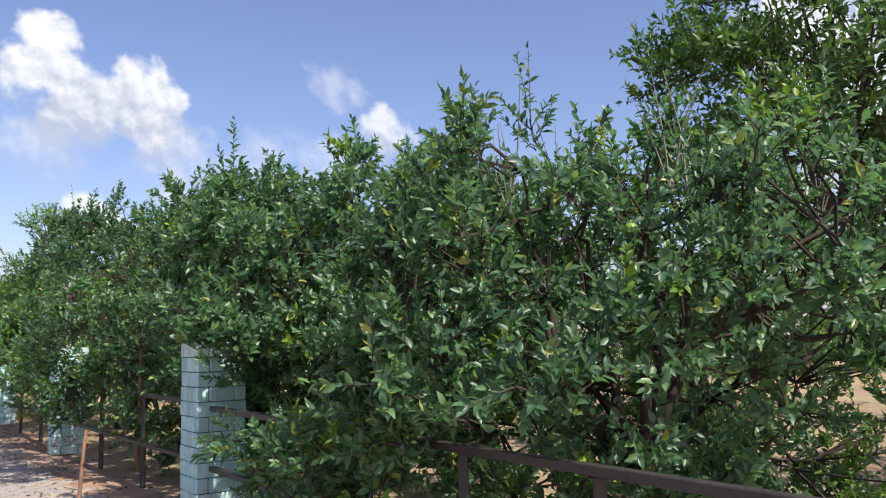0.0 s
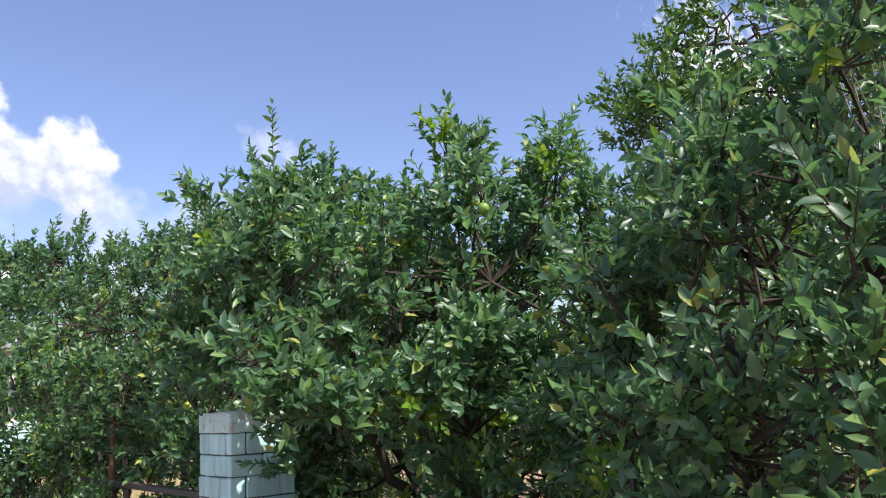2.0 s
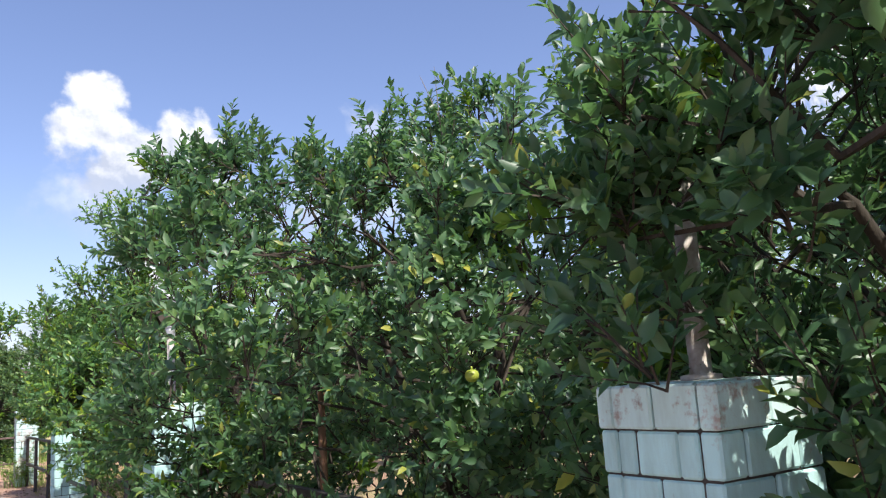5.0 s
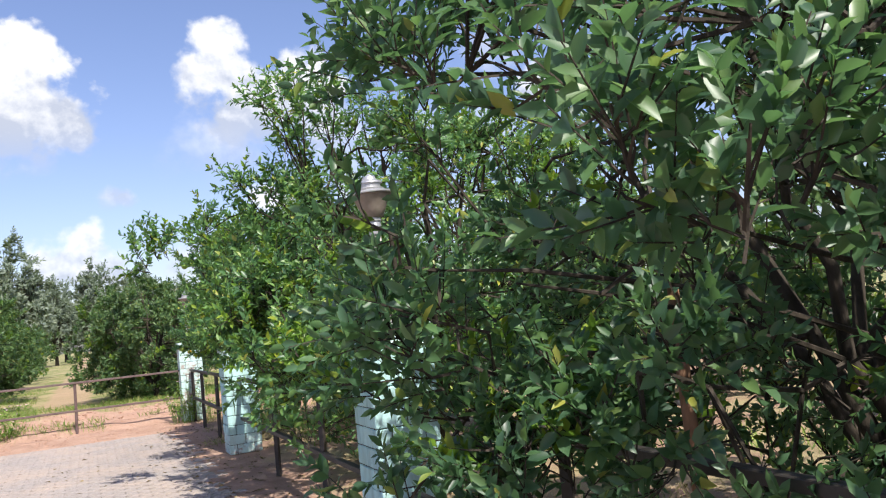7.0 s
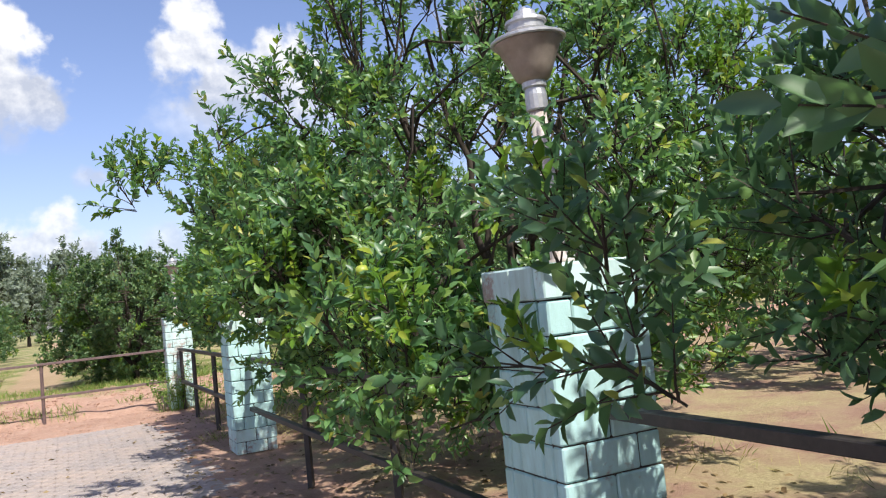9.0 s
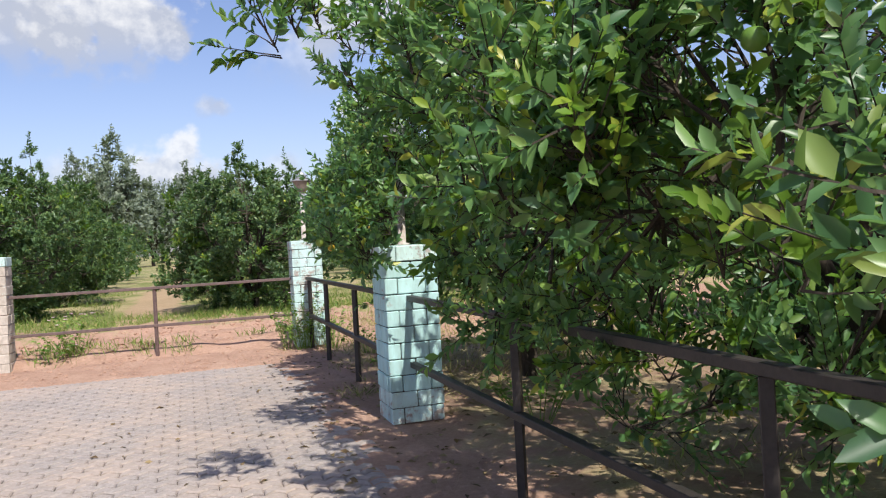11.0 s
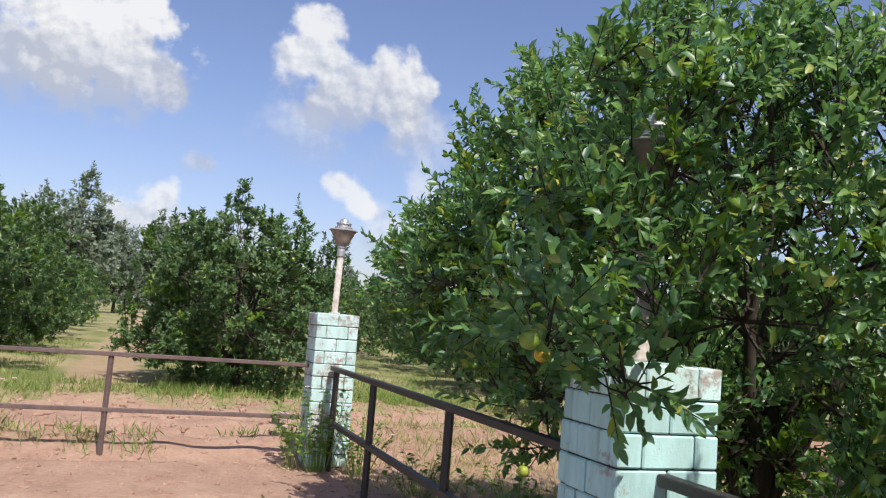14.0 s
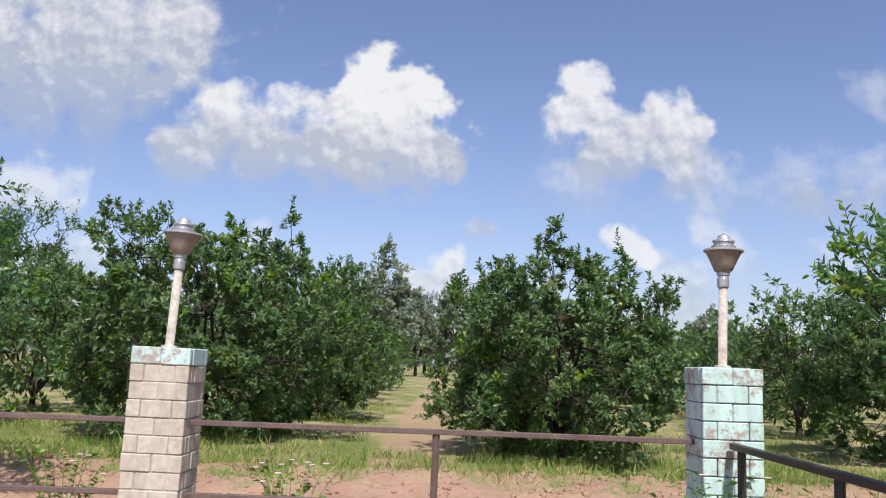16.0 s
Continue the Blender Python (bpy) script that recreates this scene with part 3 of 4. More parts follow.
# ---- ground ----
def height_at(x, y):
    """Soil height: flat on the drive, a clodded tilled strip behind the end fence, gentle swells beyond."""
    n = noise.noise(Vector((x * 0.8, y * 0.8, 0.3)))
    f = noise.noise(Vector((x * 3.1, y * 3.1, 1.7))) + 0.5 * noise.noise(Vector((x * 7.3, y * 7.3, 4.1)))
    z = -0.012
    if -3.62 < x < -0.62 and y < -1.45:
        return -0.028
    if -9.5 < x < -3.5 and -4.75 < y < -1.6:
        return -0.028
    if y > -0.2:
        b = min(1.0, (y + 0.2) / 0.7)
        furrow = math.sin((y - 0.1) * 5.2 + 1.2 * n) * 0.045 * (1 if y < 5 else 0.35)
        z += b * (0.11 + 0.055 * f * (1 if y < 5 else 0.5) + furrow + 0.05 * n)
    elif x > 0.05:
        b = min(1.0, (x - 0.05) / 0.6)
        z += b * (0.03 + 0.05 * n + 0.018 * f)
    elif x > -0.75:
        z += 0.012 * f + 0.01
    elif x < -4.2 and y < -0.2:
        z += 0.03 * n
    if -3.9 < x < -0.4 and -1.9 < y <= -0.2:
        b = (y + 1.9) / 1.7
        z += b * (0.035 + 0.014 * f + 0.012 * n) + 0.006
    return z


def ground():
    xs = np.concatenate([np.geomspace(-2500, -14, 14), np.arange(-13, -6, 0.5), np.arange(-6, 4, 0.11), np.arange(4, 14, 0.5), np.geomspace(14.5, 2500, 14)])
    ys = np.concatenate([-np.geomspace(2500, 40, 10), np.arange(-38, -26, 1.0), np.arange(-26, -2.2, 0.25), np.arange(-2.2, 7, 0.085), np.arange(7, 24, 0.3), np.geomspace(24.5, 3000, 20)])
    verts = [(float(x), float(y), height_at(x, y) if abs(x) < 60 and -40 < y < 120 else 0.0) for y in ys for x in xs]
    nx = len(xs)
    faces = [(j * nx + i, j * nx + i + 1, (j + 1) * nx + i + 1, (j + 1) * nx + i) for j in range(len(ys) - 1) for i in range(nx - 1)]
    tagged(linked("ground", mesh_from("ground", verts, faces, GROUND, True)), "orange loam with straw and thin grass", "ground", kind="structure")


ground()


# ---- fence: pillars, rails, lamps ----
H, COURSES, WIDE = 1.40, 12, 0.40
CH = H / COURSES
BLOCKS = {}


def brick_mesh(sx, sy, sz, material):
    key = (round(sx, 3), round(sy, 3), round(sz, 3), material.name)
    if key not in BLOCKS:
        bm = block(sx, sy, sz, 0.006)
        me = bpy.data.meshes.new("brick")
        bm.to_mesh(me)
        bm.free()
        me.materials.append(material)
        BLOCKS[key] = me
    return BLOCKS[key]


def pillar(x, y, kind, seed, label, tilt=(0, 0), cap_out=0.0, courses=COURSES):
    rng = random.Random(seed)
    p = empty("brick_pillar", (x, y, 0))
    p.matrix_world = Matrix.Translation((x, y, 0)) @ Euler((radians(tilt[0]), radians(tilt[1]), 0)).to_matrix().to_4x4()
    part("core", block(WIDE - 0.022, WIDE - 0.022, courses * CH - 0.012, 0.0), JOINT if kind != "bare" else PLASTER, p)
    skin, gap = 0.06, 0.0055 if kind != "bare" else 0.0035
    for c in range(courses):
        out = cap_out if c == courses - 1 else rng.uniform(-0.003, 0.003)
        size = WIDE + 2 * out
        cuts = (0.0, 0.5, 1.0) if c % 2 else (0.0, 0.24, 0.76, 1.0)
        for side in range(4):
            span = size if side % 2 == 0 else size - 2 * skin
            for a, b in zip(cuts, cuts[1:]):
                wide = (b - a) * span - gap
                mid = ((a + b) / 2 - 0.5) * span
                if kind == "bare":
                    mat = PLASTER if c < courses - 1 else PAINT_WORN
                elif kind == "patchy":
                    mat = PLASTER if c == 7 and cap_out > 0.015 else PAINT_WORN
                else:
                    mat = PAINT_WORN if c < 2 or c == courses - 1 else PAINT
                me = brick_mesh(wide, skin, CH - gap, mat)
                ang = side * math.pi / 2
                m = Matrix.Rotation(ang, 4, "Z") @ Matrix.Translation((mid + rng.uniform(-0.0015, 0.0015), -(size / 2 - skin / 2) + rng.uniform(-0.004, 0.004), c * CH + rng.uniform(0, 0.002))) @ Matrix.Rotation(rng.uniform(-0.008, 0.008), 4, "Y")
                linked("brick", me, p, at=m)
    part("top_slab", block(WIDE + 2 * cap_out - 0.13, WIDE + 2 * cap_out - 0.13, 0.012, 0.0), PAINT_WORN, p).location.z = courses * CH - 0.012
    return tagged(p, label, "pillar", "brick fence pillars")


def pillar_lamp(x, y, lean, label, z=None):
    """A garden lamp: pipe, collar, flared bowl and a tiered cap."""
    t = empty("garden_lamp")
    t.matrix_world = Matrix.Translation((x, y, H if z is None else z)) @ Euler((radians(lean[0]), radians(lean[1]), 0)).to_matrix().to_4x4()
    part("pole", revolve([(0.055, -0.004), (0.055, 0.012), (0.030, 0.016), (0.030, 0.56)], 14), POLE, t, smooth=True)
    part("collar", revolve([(0.036, 0.545), (0.040, 0.55), (0.040, 0.60), (0.036, 0.625), (0.044, 0.63), (0.044, 0.65)], 16), ZINC, t, "grey metal collar")
    part("bowl", revolve([(0.042, 0.648), (0.060, 0.66), (0.078, 0.70), (0.112, 0.775), (0.125, 0.79), (0.120, 0.796)], 24), BOWL, t, "dusty brown flared bowl", True)
    part("rim", revolve([(0.132, 0.792), (0.136, 0.796), (0.136, 0.803), (0.128, 0.808), (0.08, 0.818)], 24), ZINC, t, "grey metal rim")
    part("cap", revolve([(0.082, 0.812), (0.085, 0.83), (0.066, 0.838), (0.066, 0.858), (0.076, 0.862), (0.074, 0.872), (0.045, 0.885), (0.038, 0.905), (0.016, 0.915), (0.006, 0.925)], 20), ZINC, t, "tiered grey metal cap")
    return tagged(t, label, "lamp", "garden lamps on the pillars")


def bar(name, a, b, wide, high, material, parent, label=""):
    """A square tube between two points."""
    a, b = Vector(a), Vector(b)
    d = b - a
    bm = block(wide, high, d.length, 0.004)
    m = Matrix.Translation(a) @ d.to_track_quat("Z", "Y").to_matrix().to_4x4()
    bmesh.ops.transform(bm, matrix=m, verts=bm.verts)
    return part(name, bm, material, parent, label)


def fence(label, a, b, posts, material, top=0.9, low=0.42, thick=0.05, wobble=0.0, extra=()):
    """Two rails between two pillars, on posts at the given shares of the way."""
    a, b = Vector((*a, 0)), Vector((*b, 0))
    f = empty("metal_fence", a.lerp(b, 0.5))
    o = f.matrix_world.translation
    d = (b - a).normalized()
    for z in (top, low):
        bar("rail", a - o + Vector((0, 0, z)), b - o + Vector((0, 0, z + wobble)), thick, thick * 0.8, material, f)
    for s in posts:
        p = a.lerp(b, s) - o
        bar("post", p + Vector((0, 0, -0.06)), p + Vector((0.008, 0.01, top - thick * 0.42)), thick * 0.9, thick * 0.8, material, f)
    return tagged(f, label, "fence", "metal fences of the drive")


# ---- the drive and its fences ----
def pavers():
    """Zigzag concrete blocks in a running bond; the joined rest is one mesh."""
    L, W, A, J = 0.225, 0.1125, 0.022, 0.0075
    xs = [0, L / 4, L / 2, 3 * L / 4, L]
    low = [(x, A * (-1) ** (i + 1)) for i, x in enumerate(xs)]
    ring = low + [(x, y + W) for x, y in reversed(low)]
    cx, cy = L / 2, W / 2
    shape = []
    for inset, z in ((J, -0.03), (J, -0.004), (J + 0.009, 0.004)):
        for x, y in ring:
            sx = (L / 2 - (inset - J) - 0.002) / (L / 2)
            shape.append(((x - cx) * sx, (y - cy) - math.copysign(inset, y - cy), z))
    n = len(ring)
    sides = [(k * n + i, k * n + (i + 1) % n, (k + 1) * n + (i + 1) % n, (k + 1) * n + i) for k in range(2) for i in range(n)]
    top = [(2 * n + i, 2 * n + i + 1, 2 * n + n - 2 - i, 2 * n + n - 1 - i) for i in range(4)]
    one = mesh_from("paver", shape, sides + top, PAVER)
    bed = tagged(part("pavement", block(3.1, 24.2, 0.02, 0), JOINT_SOIL, None), "dusty grey zigzag concrete block paving", "pavement", kind="structure")
    bed.location = (-2.0, -13.9, -0.034)
    rng = random.Random(5)
    verts, faces = [], []
    count = 0
    for area in ((-3.55, -0.5, -26.0, -1.25), (-9.4, -3.55, -4.7, -1.5)):
        row = 0
        y = area[2]
        while y < area[3]:
            x = area[0] + (L / 2 if row % 2 else 0)
            while x < area[1] - L * 0.5:
                ragged = area[1] - 0.25 * rng.random()
                if x < ragged:
                    z = rng.uniform(-0.003, 0.003) - (0.01 if y > -1.6 else 0)
                    m = Matrix.Translation((x + cx, y + cy, z)) @ Euler((rng.uniform(-0.012, 0.012), rng.uniform(-0.012, 0.012), rng.uniform(-0.008, 0.008))).to_matrix().to_4x4()
                    if -5.9 < y < -3.0 and x > -3.0 and count < 300:
                        ob = linked("paver", one, bed)
                        ob.matrix_world = m
                        ob.matrix_parent_inverse = bed.matrix_basis.inverted()
                        ob.matrix_basis = m
                        count += 1
                    else:
                        k = len(verts)
                        verts += [tuple(m @ Vector(v)) for v in shape]
                        faces += [tuple(i + k for i in f) for f in sides + top]
                x += L
            y += W
            row += 1
    rest = linked("joined_pavers", mesh_from("joined_pavers", verts, faces, PAVER), bed, kind="stuff")
    rest.matrix_parent_inverse = bed.matrix_basis.inverted()


JOINT_SOIL = plain("sandy_joint", (0.06, 0.05, 0.045), (0.15, 0.12, 0.10), 12)

D, C, B, A, F, E = (0, 0), (0.02, -5.12), (0, -10.92), (0, -16.42), (-3.8, 0.1), (-4.0, -4.62)
TQ = "turquoise painted brick pillar with dark joints, "
pillar(*D, "patchy", 3, TQ + "patched with bare plaster", cap_out=0.004)
pillar(*C, "paint", 4, TQ + "under an orange tree", cap_out=0.004, courses=11)
pillar(*B, "paint", 5, TQ + "half hidden by leaves", cap_out=0.01)
pillar(*A, "paint", 6, TQ + "its head in foliage", cap_out=0.004)
pillar(*F, "bare", 7, "grey plastered brick pillar with traces of turquoise paint", cap_out=0.002, tilt=(0, 0.6))
pillar(*E, "patchy", 8, "weathered turquoise brick pillar with a projecting cap course", cap_out=0.022)
GL = "weathered garden lamp with flared brown bowl on its pillar"
for (px, py), tilt in ((D, (0, 1.2)), (C, (0, 0.5)), (B, (-1.0, -1.5)), (A, (0, 0)), (F, (0, 2.2)), (E, (0, 1.0))):
    pillar_lamp(px, py, tilt, GL, 11 * CH if (px, py) == C else None)

R = "black steel fence with two rails between brick pillars"
RR = "rusty brown steel fence with two rails across the drive"
fence(R, (-0.02, -0.24), (0.0, C[1] + 0.2), (0.03, 0.30, 0.65), STEEL_DARK)
fence(R, (0.0, C[1] - 0.2), (0, B[1] + 0.2), (0.36, 0.70), STEEL_DARK)
fence(R, (0, B[1] - 0.2), (0, A[1] + 0.2), (0.33, 0.66), STEEL_DARK)
fence(R, (-0.08, A[1] - 0.2), (-0.22, -21.9), (0.33, 0.64, 0.80), STEEL_DARK, top=0.88)
fence(RR, (F[0] + 0.2, 0.06), (-0.2, 0), (0.49,), STEEL_RUST, thick=0.045)
fence(RR, (-9.8, 0.12), (F[0] - 0.2, 0.1), (0.33, 0.74), STEEL_RUST, thick=0.045)
fence(R, (E[0] + 0.03, E[1] - 0.22), (E[0], -10.6), (0.02, 0.33, 0.66), STEEL_DARK)


# ---- trees beside the drive ----
T = "dense orange tree with glossy leaves overhanging the metal fence"
TREES = (
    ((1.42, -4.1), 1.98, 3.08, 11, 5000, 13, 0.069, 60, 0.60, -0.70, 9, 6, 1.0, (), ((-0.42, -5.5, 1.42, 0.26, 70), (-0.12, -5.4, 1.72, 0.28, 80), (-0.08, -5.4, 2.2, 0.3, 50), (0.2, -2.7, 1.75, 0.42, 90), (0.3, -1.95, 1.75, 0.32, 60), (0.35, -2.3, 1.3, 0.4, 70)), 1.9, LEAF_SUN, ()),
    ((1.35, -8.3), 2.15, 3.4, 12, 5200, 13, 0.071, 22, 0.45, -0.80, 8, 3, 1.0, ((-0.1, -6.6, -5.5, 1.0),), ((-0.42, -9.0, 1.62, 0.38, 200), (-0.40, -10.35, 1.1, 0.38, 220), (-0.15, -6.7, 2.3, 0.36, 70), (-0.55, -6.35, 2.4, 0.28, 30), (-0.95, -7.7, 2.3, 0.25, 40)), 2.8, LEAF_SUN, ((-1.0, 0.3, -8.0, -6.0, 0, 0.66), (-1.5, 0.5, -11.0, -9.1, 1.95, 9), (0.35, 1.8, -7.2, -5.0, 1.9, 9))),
    ((1.35, -13.25), 2.2, 3.15, 13, 5000, 13, 0.076, 5, 0.32, -0.90, 7, 3, 1.0, (), ((-0.60, -14.4, 1.65, 0.35, 70), (-0.40, -11.5, 1.3, 0.35, 50), (-0.45, -13.4, 0.85, 0.38, 110), (-0.55, -13.1, 2.6, 0.38, 70)), 3.0, LEAF, ((-1.5, 0.9, -12.4, -10.5, 1.9, 9),)),
    ((1.05, -17.0), 1.66, 2.72, 14, 4000, 13, 0.078, 5, 0.25, -0.70, 8, 3, 0.9, ((-0.02, -17.9, -15.6, 1.40),), ((-0.28, -17.2, 2.25, 0.32, 80), (-0.2, -16.5, 1.95, 0.26, 90), (0.1, -16.85, 1.2, 0.2, 70), (-0.45, -18.0, 1.5, 0.3, 60), (-0.3, -18.5, 0.65, 0.35, 80)), 3.1, LEAF, ()),
    ((1.00, -19.98), 1.70, 2.42, 15, 4200, 13, 0.066, 4, 0.25, -0.66, 7, 8, 0.9, ((0.02, -23.0, -20.45, 0.95),), ((-0.40, -19.3, 0.75, 0.40, 110), (-0.45, -20.2, 1.2, 0.3, 60)), 2.6, LEAF, ((-1.0, 3.0, -23.0, -20.95, 0, 1.0),)),
)
# trees with the painted sunlit leaf also get more young leaves for brightness
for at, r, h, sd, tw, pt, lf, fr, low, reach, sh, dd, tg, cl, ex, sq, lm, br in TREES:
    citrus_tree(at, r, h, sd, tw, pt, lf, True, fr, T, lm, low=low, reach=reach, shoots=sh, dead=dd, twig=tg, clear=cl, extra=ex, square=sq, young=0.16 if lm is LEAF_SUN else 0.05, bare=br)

# ---- the orchard ----
O = "rounded orange tree of the orchard, foliage down to the grass"
mid = [citrus_tree((-0.2, 6.3), 1.85, 3.05, 31, 3100, 13, 0.10, False, 8, O, LEAF_DULL, low=0.02, shoots=7, dead=0, twig=0.7),
       citrus_tree((-5.75, 7.5), 2.35, 3.55, 32, 3300, 13, 0.11, False, 18, O, LEAF_DULL, low=0.04, shoots=8, dead=0, twig=0.75),
       citrus_tree((-7.6, 1.15), 2.1, 3.35, 33, 2200, 10, 0.09, False, 30, "tall orange tree bearing fruit behind the fence", LEAF, low=0.5, shoots=8, dead=2)]
far = [citrus_tree((0.7, 16.8), 2.2, 3.4, 41, 540, 7, 0.22, False, 0, O, LEAF_DULL, each=6, low=0.12, shoots=6, dead=0, twig=0.8),
       citrus_tree((-5.3, 17.6), 2.2, 3.5, 42, 540, 7, 0.22, False, 0, O, LEAF_DULL, each=6, low=0.12, shoots=6, dead=0, twig=0.8)]
rng = random.Random(21)


def again(src, x, y, size=0.95):
    size *= rng.uniform(0.93, 1.07)
    ob = copy_thing(src, Matrix.Translation((x, y, 0)) @ Matrix.Rotation(rng.uniform(0, 6.28), 4, "Z") @ Matrix.Scale(size, 4))
    return ob


for x, y, k in ((0.25, 11.6, 0), (-5.1, 12.5, 1), (-11.0, 6.8, 1), (5.6, 7.4, 0), (5.4, 2.4, 0)):
    again(mid[k], x, y, 0.86 if y > 11 else 0.95)
for y in (17.4, 22.6, 28, 33.6, 39):
    for x in (-10.6, -5.3, 0.7, 6.0, 11.4):
        if (x, y) not in ((0.7, 17.4), (-5.3, 17.4)):
            again(far[rng.randrange(2)], x + rng.uniform(-0.3, 0.3), y + rng.uniform(-0.4, 0.4), 0.84)
for x, y in ((-10.6, 12), (5.9, 12.6), (6.2, -2.4), (6.4, -6.8), (6.3, -11.4), (6.4, -16.2), (6.2, -21.0), (-16, 6.5), (-15.6, 12), (11.2, 6.8), (11.4, 12), (11.5, 1.4), (11.5, -3.8), (11.3, -9), (11.6, -14.2), (11.3, -19.4), (16.6, -8), (-21, 9), (16.8, 4)):
    again(far[rng.randrange(2)], x, y, 0.9)


def tall_tree(at, size, r, h, seed, twigs, leaf, material, label, low=0.5, name="shade_tree"):
    t = citrus_tree((0, 0), r / size, h / size, seed, twigs, 9, leaf / size, False, 0, label, material, low=low, shoots=10, dead=0, young=0.0)
    t.name = name
    t.matrix_world = Matrix.Translation((*at, 0)) @ Matrix.Scale(size, 4)
    t["group"] = "tall trees round the orchard"
    return t


big = tall_tree((27.5, -8.0), 5.0, 7.0, 18.0, 51, 2700, 0.42, LEAF_BIG, "tall broad shade tree with dark limbs and airy crown", low=0.7)
copy_thing(big, Matrix.Translation((-17.5, 22.5, 0)) @ Matrix.Scale(0.36, 4))
# the far trees' haze is painted in their leaf colour
FT = "distant tree behind the orchard, grey-green with painted haze"
poplar = tall_tree((-9.0, 84.0), 4.0, 3.6, 14.0, 52, 1000, 0.6, LEAF_HAZE, FT, low=0.4)
round_one = tall_tree((0.5, 116.0), 4.0, 4.4, 13.5, 53, 900, 0.7, LEAF_HAZE, FT, low=0.4)
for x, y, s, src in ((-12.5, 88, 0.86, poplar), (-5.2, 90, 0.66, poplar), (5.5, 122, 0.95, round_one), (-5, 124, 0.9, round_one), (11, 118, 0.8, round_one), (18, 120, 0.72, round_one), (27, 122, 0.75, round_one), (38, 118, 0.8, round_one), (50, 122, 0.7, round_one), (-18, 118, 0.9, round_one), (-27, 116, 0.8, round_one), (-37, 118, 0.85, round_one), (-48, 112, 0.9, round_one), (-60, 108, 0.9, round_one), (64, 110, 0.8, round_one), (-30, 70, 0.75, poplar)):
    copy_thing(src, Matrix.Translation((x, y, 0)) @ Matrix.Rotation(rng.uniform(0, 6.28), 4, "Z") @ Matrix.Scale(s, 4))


# ---- grass, weeds, litter, clods ----
def blades(name, label, material, spots, length, seed, lay=0.35, wide=0.06):
    """Grass blades standing at the spots (n x 2)."""
    r = np.random.default_rng(seed)
    n = len(spots)
    base = np.array([(x, y, height_at(x, y) - 0.01) for x, y in spots])
    along = unit(np.stack([r.normal(0, lay, n), r.normal(0, lay, n), np.ones(n)], 1))
    normal = unit(r.normal(0, 1, (n, 3)))
    size = length * r.uniform(0.45, 1.25, n)
    return tagged(linked(name, leaf_mesh(name, base, along, normal, size, size * wide * r.uniform(0.7, 1.5, n), material, False, r.uniform(0.1, 0.6, n), 0.1)), label, "grass", kind="stuff")


STRAW = leaf_material("straw_blade", ((0.0, (0.14, 0.19, 0.05)), (0.3, (0.34, 0.30, 0.12)), (0.7, (0.48, 0.40, 0.2)), (1.0, (0.58, 0.5, 0.28))), 0.25, 0.7)
g = np.random.default_rng(77)


def scatter(n, x0, x1, y0, y1, clump=0.0):
    p = np.stack([g.uniform(x0, x1, n), g.uniform(y0, y1, n)], 1)
    if clump:
        c = np.stack([g.uniform(x0, x1, max(2, n // 40)), g.uniform(y0, y1, max(2, n // 40))], 1)
        p = c[g.integers(0, len(c), n)] + g.normal(0, clump, (n, 2))
    return p


turf = np.concatenate([scatter(9000, -9, 4, 4.3, 9, 0.22), scatter(5000, -9, -2.7, 8, 18, 0.3), scatter(3000, -1.4, 6, 8, 18, 0.3), scatter(9000, -9, 5, 3.7, 5.8, 0.16), scatter(250, -2.7, -1.2, 6, 16, 0.2), scatter(3500, -14, -5, 3.5, 12, 0.3), scatter(3000, 1.2, 5.5, -0.5, 5.5, 0.3), scatter(1600, -9, -0.2, 0.15, 0.75, 0.12)])
turf = turf[~((turf[:, 0] > -3.1) & (turf[:, 0] < -1.5) & (turf[:, 1] > 5.6))]
blades("grass", "sparse green and straw grass between the orange trees", GRASS, turf, 0.16, 1, 0.5)
verge = np.concatenate([scatter(6500, 0.15, 2.8, -4.6, 2.0, 0.2), scatter(250, -0.3, 0.15, -4.6, 0.4, 0.08), scatter(1800, 0.6, 4.5, -24, -5, 0.2), scatter(1200, 2.5, 5, -6, 4, 0.2)])
blades("dry_grass", "dry straw-coloured grass and weeds along the fence", STRAW, verge, 0.13, 2, 0.9)
lush = np.concatenate([scatter(900, 0.3, 1.6, -22.6, -21.3, 0.18), scatter(150, -6.5, -4.4, 4.6, 5.6, 0.2), scatter(500, 2.2, 5, -14, -6, 0.25)])
blades("tall_grass", "clumps of tall bright green grass", WEED, lush, 0.26, 3, 0.4, 0.07)


def litter(n, x0, x1, y0, y1, seed):
    r = np.random.default_rng(seed)
    xy = np.stack([r.uniform(x0, x1, n), r.uniform(y0, y1, n)], 1)
    base = np.array([(x, y, max(height_at(x, y), 0.004 if x < -0.5 else -1) + 0.006) for x, y in xy])
    along = unit(np.stack([r.normal(0, 1, n), r.normal(0, 1, n), r.normal(0, 0.15, n)], 1))
    normal = unit(np.stack([r.normal(0, 0.35, n), r.normal(0, 0.35, n), np.ones(n)], 1))
    size = r.uniform(0.04, 0.085, n)
    return base, along, normal, size


parts = [litter(2600, -0.75, 2.4, -22, -1.2, 5), litter(160, -2.2, -0.7, -22, -2, 6)]
lb, la, ln, ls = (np.concatenate([p[i] for p in parts]) for i in range(4))
tagged(linked("leaf_litter", leaf_mesh("leaf_litter", lb, la, ln, ls, ls * 0.5, DRY, False, 0.2)), "dry brown fallen leaves under the trees", "leaf litter", kind="stuff")


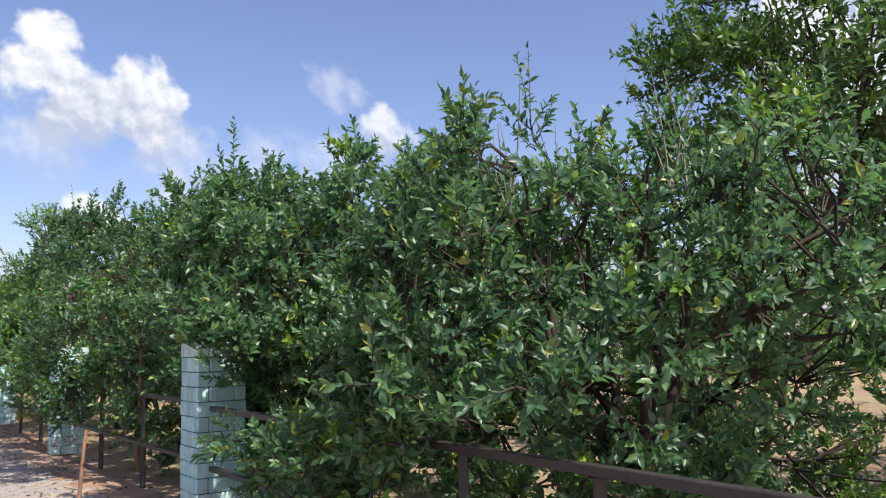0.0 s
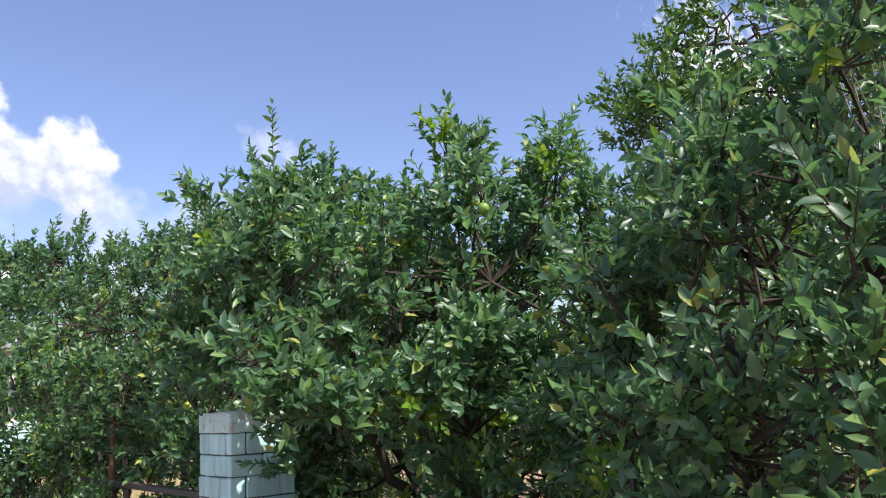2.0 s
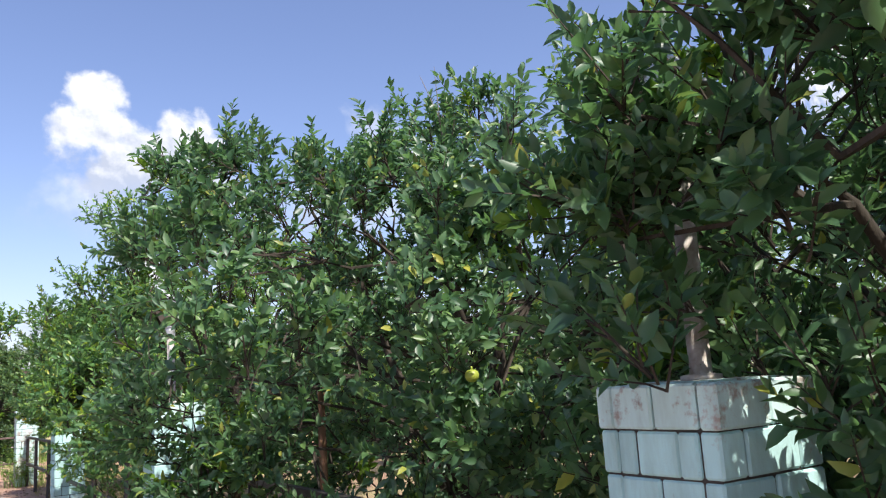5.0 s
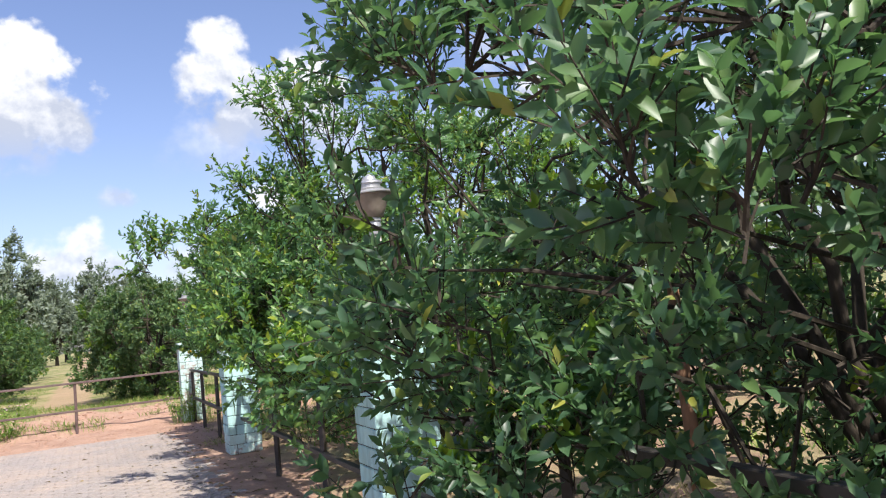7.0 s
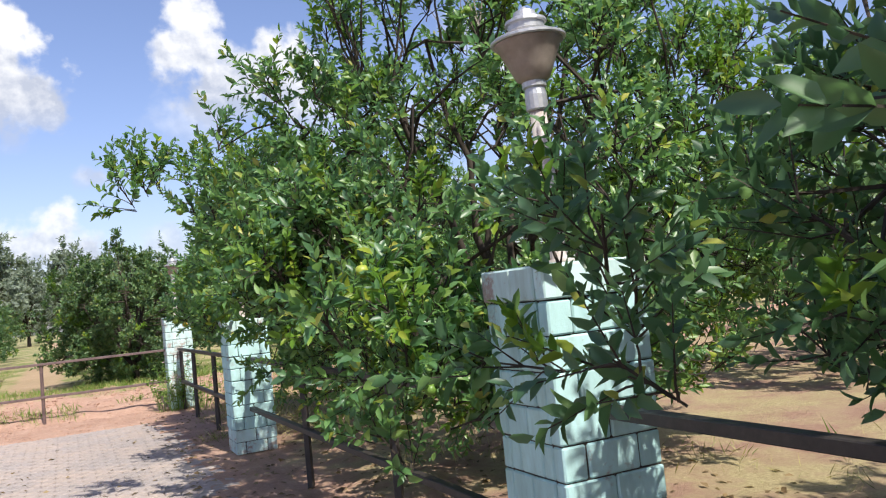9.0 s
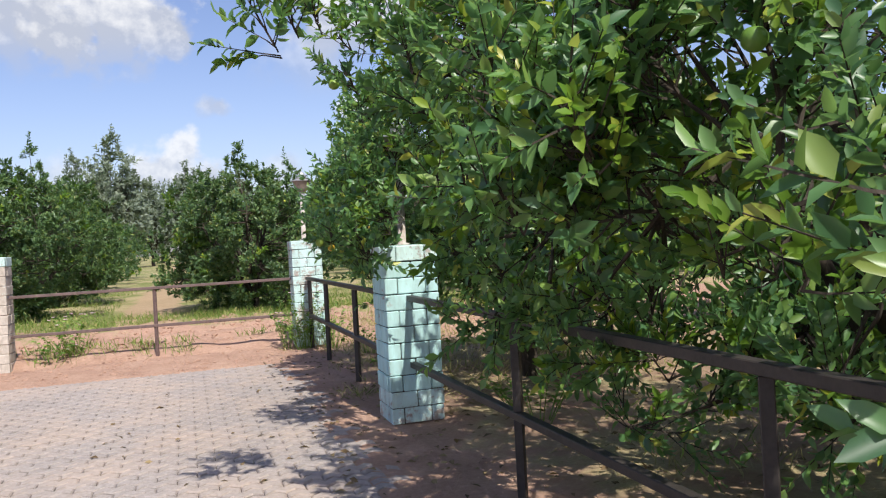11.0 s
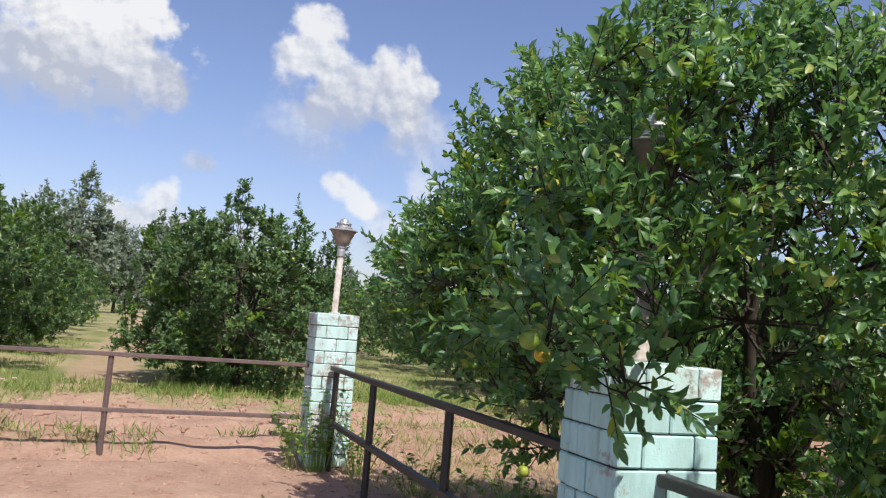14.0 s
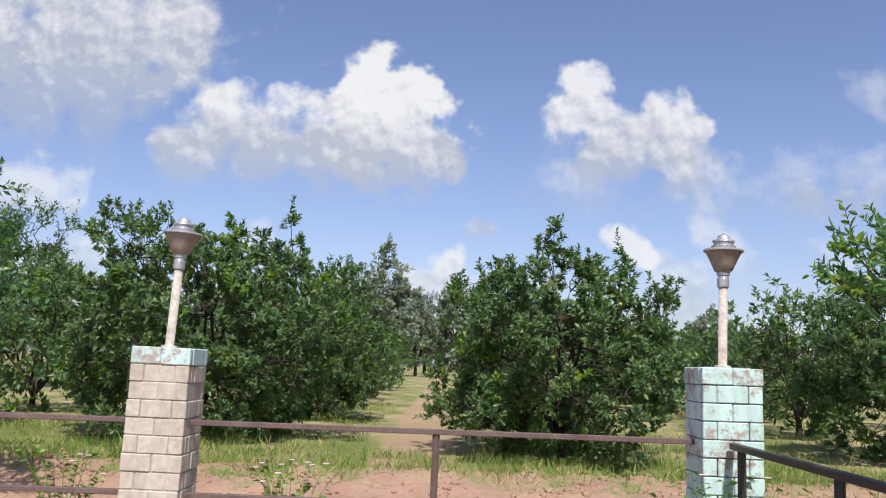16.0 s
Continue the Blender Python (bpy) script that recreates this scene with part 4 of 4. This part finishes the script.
def clods():
    bm = bmesh.new()
    bmesh.ops.create_icosphere(bm, subdivisions=1, radius=1.0)
    proto = [v.co.copy() for v in bm.verts]
    tris = [[v.index for v in f.verts] for f in bm.faces]
    bm.free()
    r = random.Random(9)
    verts, faces = [], []
    for i in range(4200):
        if i < 3500:
            x, y = r.uniform(-10, 4), 0.25 + 4.6 * r.random()
        else:
            x, y = r.uniform(-3.7, 0.2), r.uniform(-1.6, 0.2)
        size = (0.014 + 0.045 * r.random() ** 3) * (1.0 if i < 3500 else 0.5)
        k = len(verts)
        sq = (r.uniform(0.8, 1.5), r.uniform(0.8, 1.4), r.uniform(0.5, 0.9))
        for v in proto:
            j = r.uniform(0.75, 1.2)
            verts.append((x + v.x * size * sq[0] * j, y + v.y * size * sq[1] * j, height_at(x, y) + v.z * size * sq[2] * j))
        faces += [tuple(a + k for a in f) for f in tris]
    tagged(linked("soil_clods", mesh_from("soil_clods", verts, faces, GROUND)), "small orange clods of tilled loam", "soil", kind="stuff")


clods()


def weed(x, y, tall, spread, n, seed, flowers, label):
    """A leafy weed: stems, small leaves and pale flowers."""
    r = np.random.default_rng(seed)
    w = empty("weed", (x, y, height_at(x, y)))
    verts, faces = [], []
    base, along = [], []
    tips = []
    for i in range(n):
        az, out = r.uniform(0, 6.28), spread * r.uniform(0.2, 1.0)
        foot = np.array([math.cos(az), math.sin(az), 0]) * out * 0.3
        tip = np.array([math.cos(az) * out, math.sin(az) * out, tall * r.uniform(0.45, 1.0)])
        mid_ = foot * 0.4 + tip * 0.6 + np.array([0, 0, 0.06])
        verts, faces = [], []
        tube(verts, faces, [Vector(foot), Vector(mid_), Vector(tip)], [0.004, 0.003, 0.0015], 4)
        linked("stem", mesh_from("stem", verts, faces, WEED), w)
        tips.append(tip)
        for s in np.linspace(0.25, 1.0, 12):
            base.append(foot * (1 - s) + tip * s + np.array([0, 0, 0.05 * math.sin(3.14 * s)]))
            a = r.uniform(0, 6.28)
            along.append((math.cos(a), math.sin(a), r.uniform(-0.1, 0.7)))
    base, along = np.array(base), unit(np.array(along))
    size = r.uniform(0.03, 0.07, len(base))
    linked("foliage", leaf_mesh("foliage", base, along, unit(r.normal(0, 0.5, (len(base), 3)) + np.array([0, 0, 1])), size, size * 0.6, WEED, False, 0.2), w, kind="stuff")
    for tip in tips[:flowers]:
        bm = bmesh.new()
        for k in range(5):
            a = k * 1.2566
            bmesh.ops.create_icosphere(bm, subdivisions=1, radius=1.0, matrix=Matrix.Translation(Vector(tip) + Vector((math.cos(a) * 0.013, math.sin(a) * 0.013, 0.012))) @ Matrix.Rotation(a, 4, "Z") @ Matrix.Diagonal((0.013, 0.008, 0.004, 1)))
        part("flower", bm, PETAL, w, "pale pink flower")
    return tagged(w, label, "weed", "weeds along the fence")


WD = "leafy green weed with small pink flowers at a pillar foot"
for i, (x, y, tl, sp, n, fl) in enumerate(((-0.12, -0.42, 0.75, 0.38, 26, 8), (0.22, -0.5, 0.6, 0.35, 20, 4), (-0.3, -0.15, 0.55, 0.25, 14, 5), (-2.95, 0.35, 0.55, 0.45, 22, 12), (-3.2, 0.2, 0.3, 0.35, 12, 2), (-4.6, 0.5, 0.5, 0.4, 16, 4), (-5.6, 0.6, 0.4, 0.4, 14, 3), (0.5, -1.4, 0.35, 0.4, 14, 0), (0.9, -2.4, 0.4, 0.5, 16, 0), (0.35, -3.8, 0.4, 0.4, 14, 0), (0.7, -5.9, 0.4, 0.5, 14, 0), (1.15, -21.35, 0.75, 0.5, 30, 0), (1.6, -21.0, 0.8, 0.5, 30, 0), (0.8, -21.75, 0.55, 0.45, 24, 0), (2.1, -20.6, 0.6, 0.5, 24, 0))):
    weed(x, y, tl, sp, n, 60 + i, fl, WD if fl else "low leafy green weed in dry grass")


def stake(a, b, thick, label):
    s = empty("wooden_stake", (a[0], a[1], 0))
    verts, faces = [], []
    p, q = Vector((0, 0, a[2])), Vector((b[0] - a[0], b[1] - a[1], b[2]))
    tube(verts, faces, [p, p.lerp(q, 0.4) + Vector((0.01, 0, 0)), p.lerp(q, 0.8), q], [thick, thick * 0.95, thick * 0.85, thick * 0.7], 8)
    faces.append(tuple(range(len(verts) - 8, len(verts))))
    linked("shaft", mesh_from("shaft", verts, faces, STAKE, True), s)
    return tagged(s, label, "stake")


STAKE = bark_material("reddish_stake_wood", (0.16, 0.085, 0.05), (0.36, 0.21, 0.13))
stake((-0.98, -16.15, -0.05), (-0.88, -16.05, 0.74), 0.017, "thin reddish wooden stake leaning beside the drive")
stake((0.30, -13.2, -0.05), (0.34, -13.15, 1.45), 0.03, "upright reddish wooden stake among the branches")
pavers()
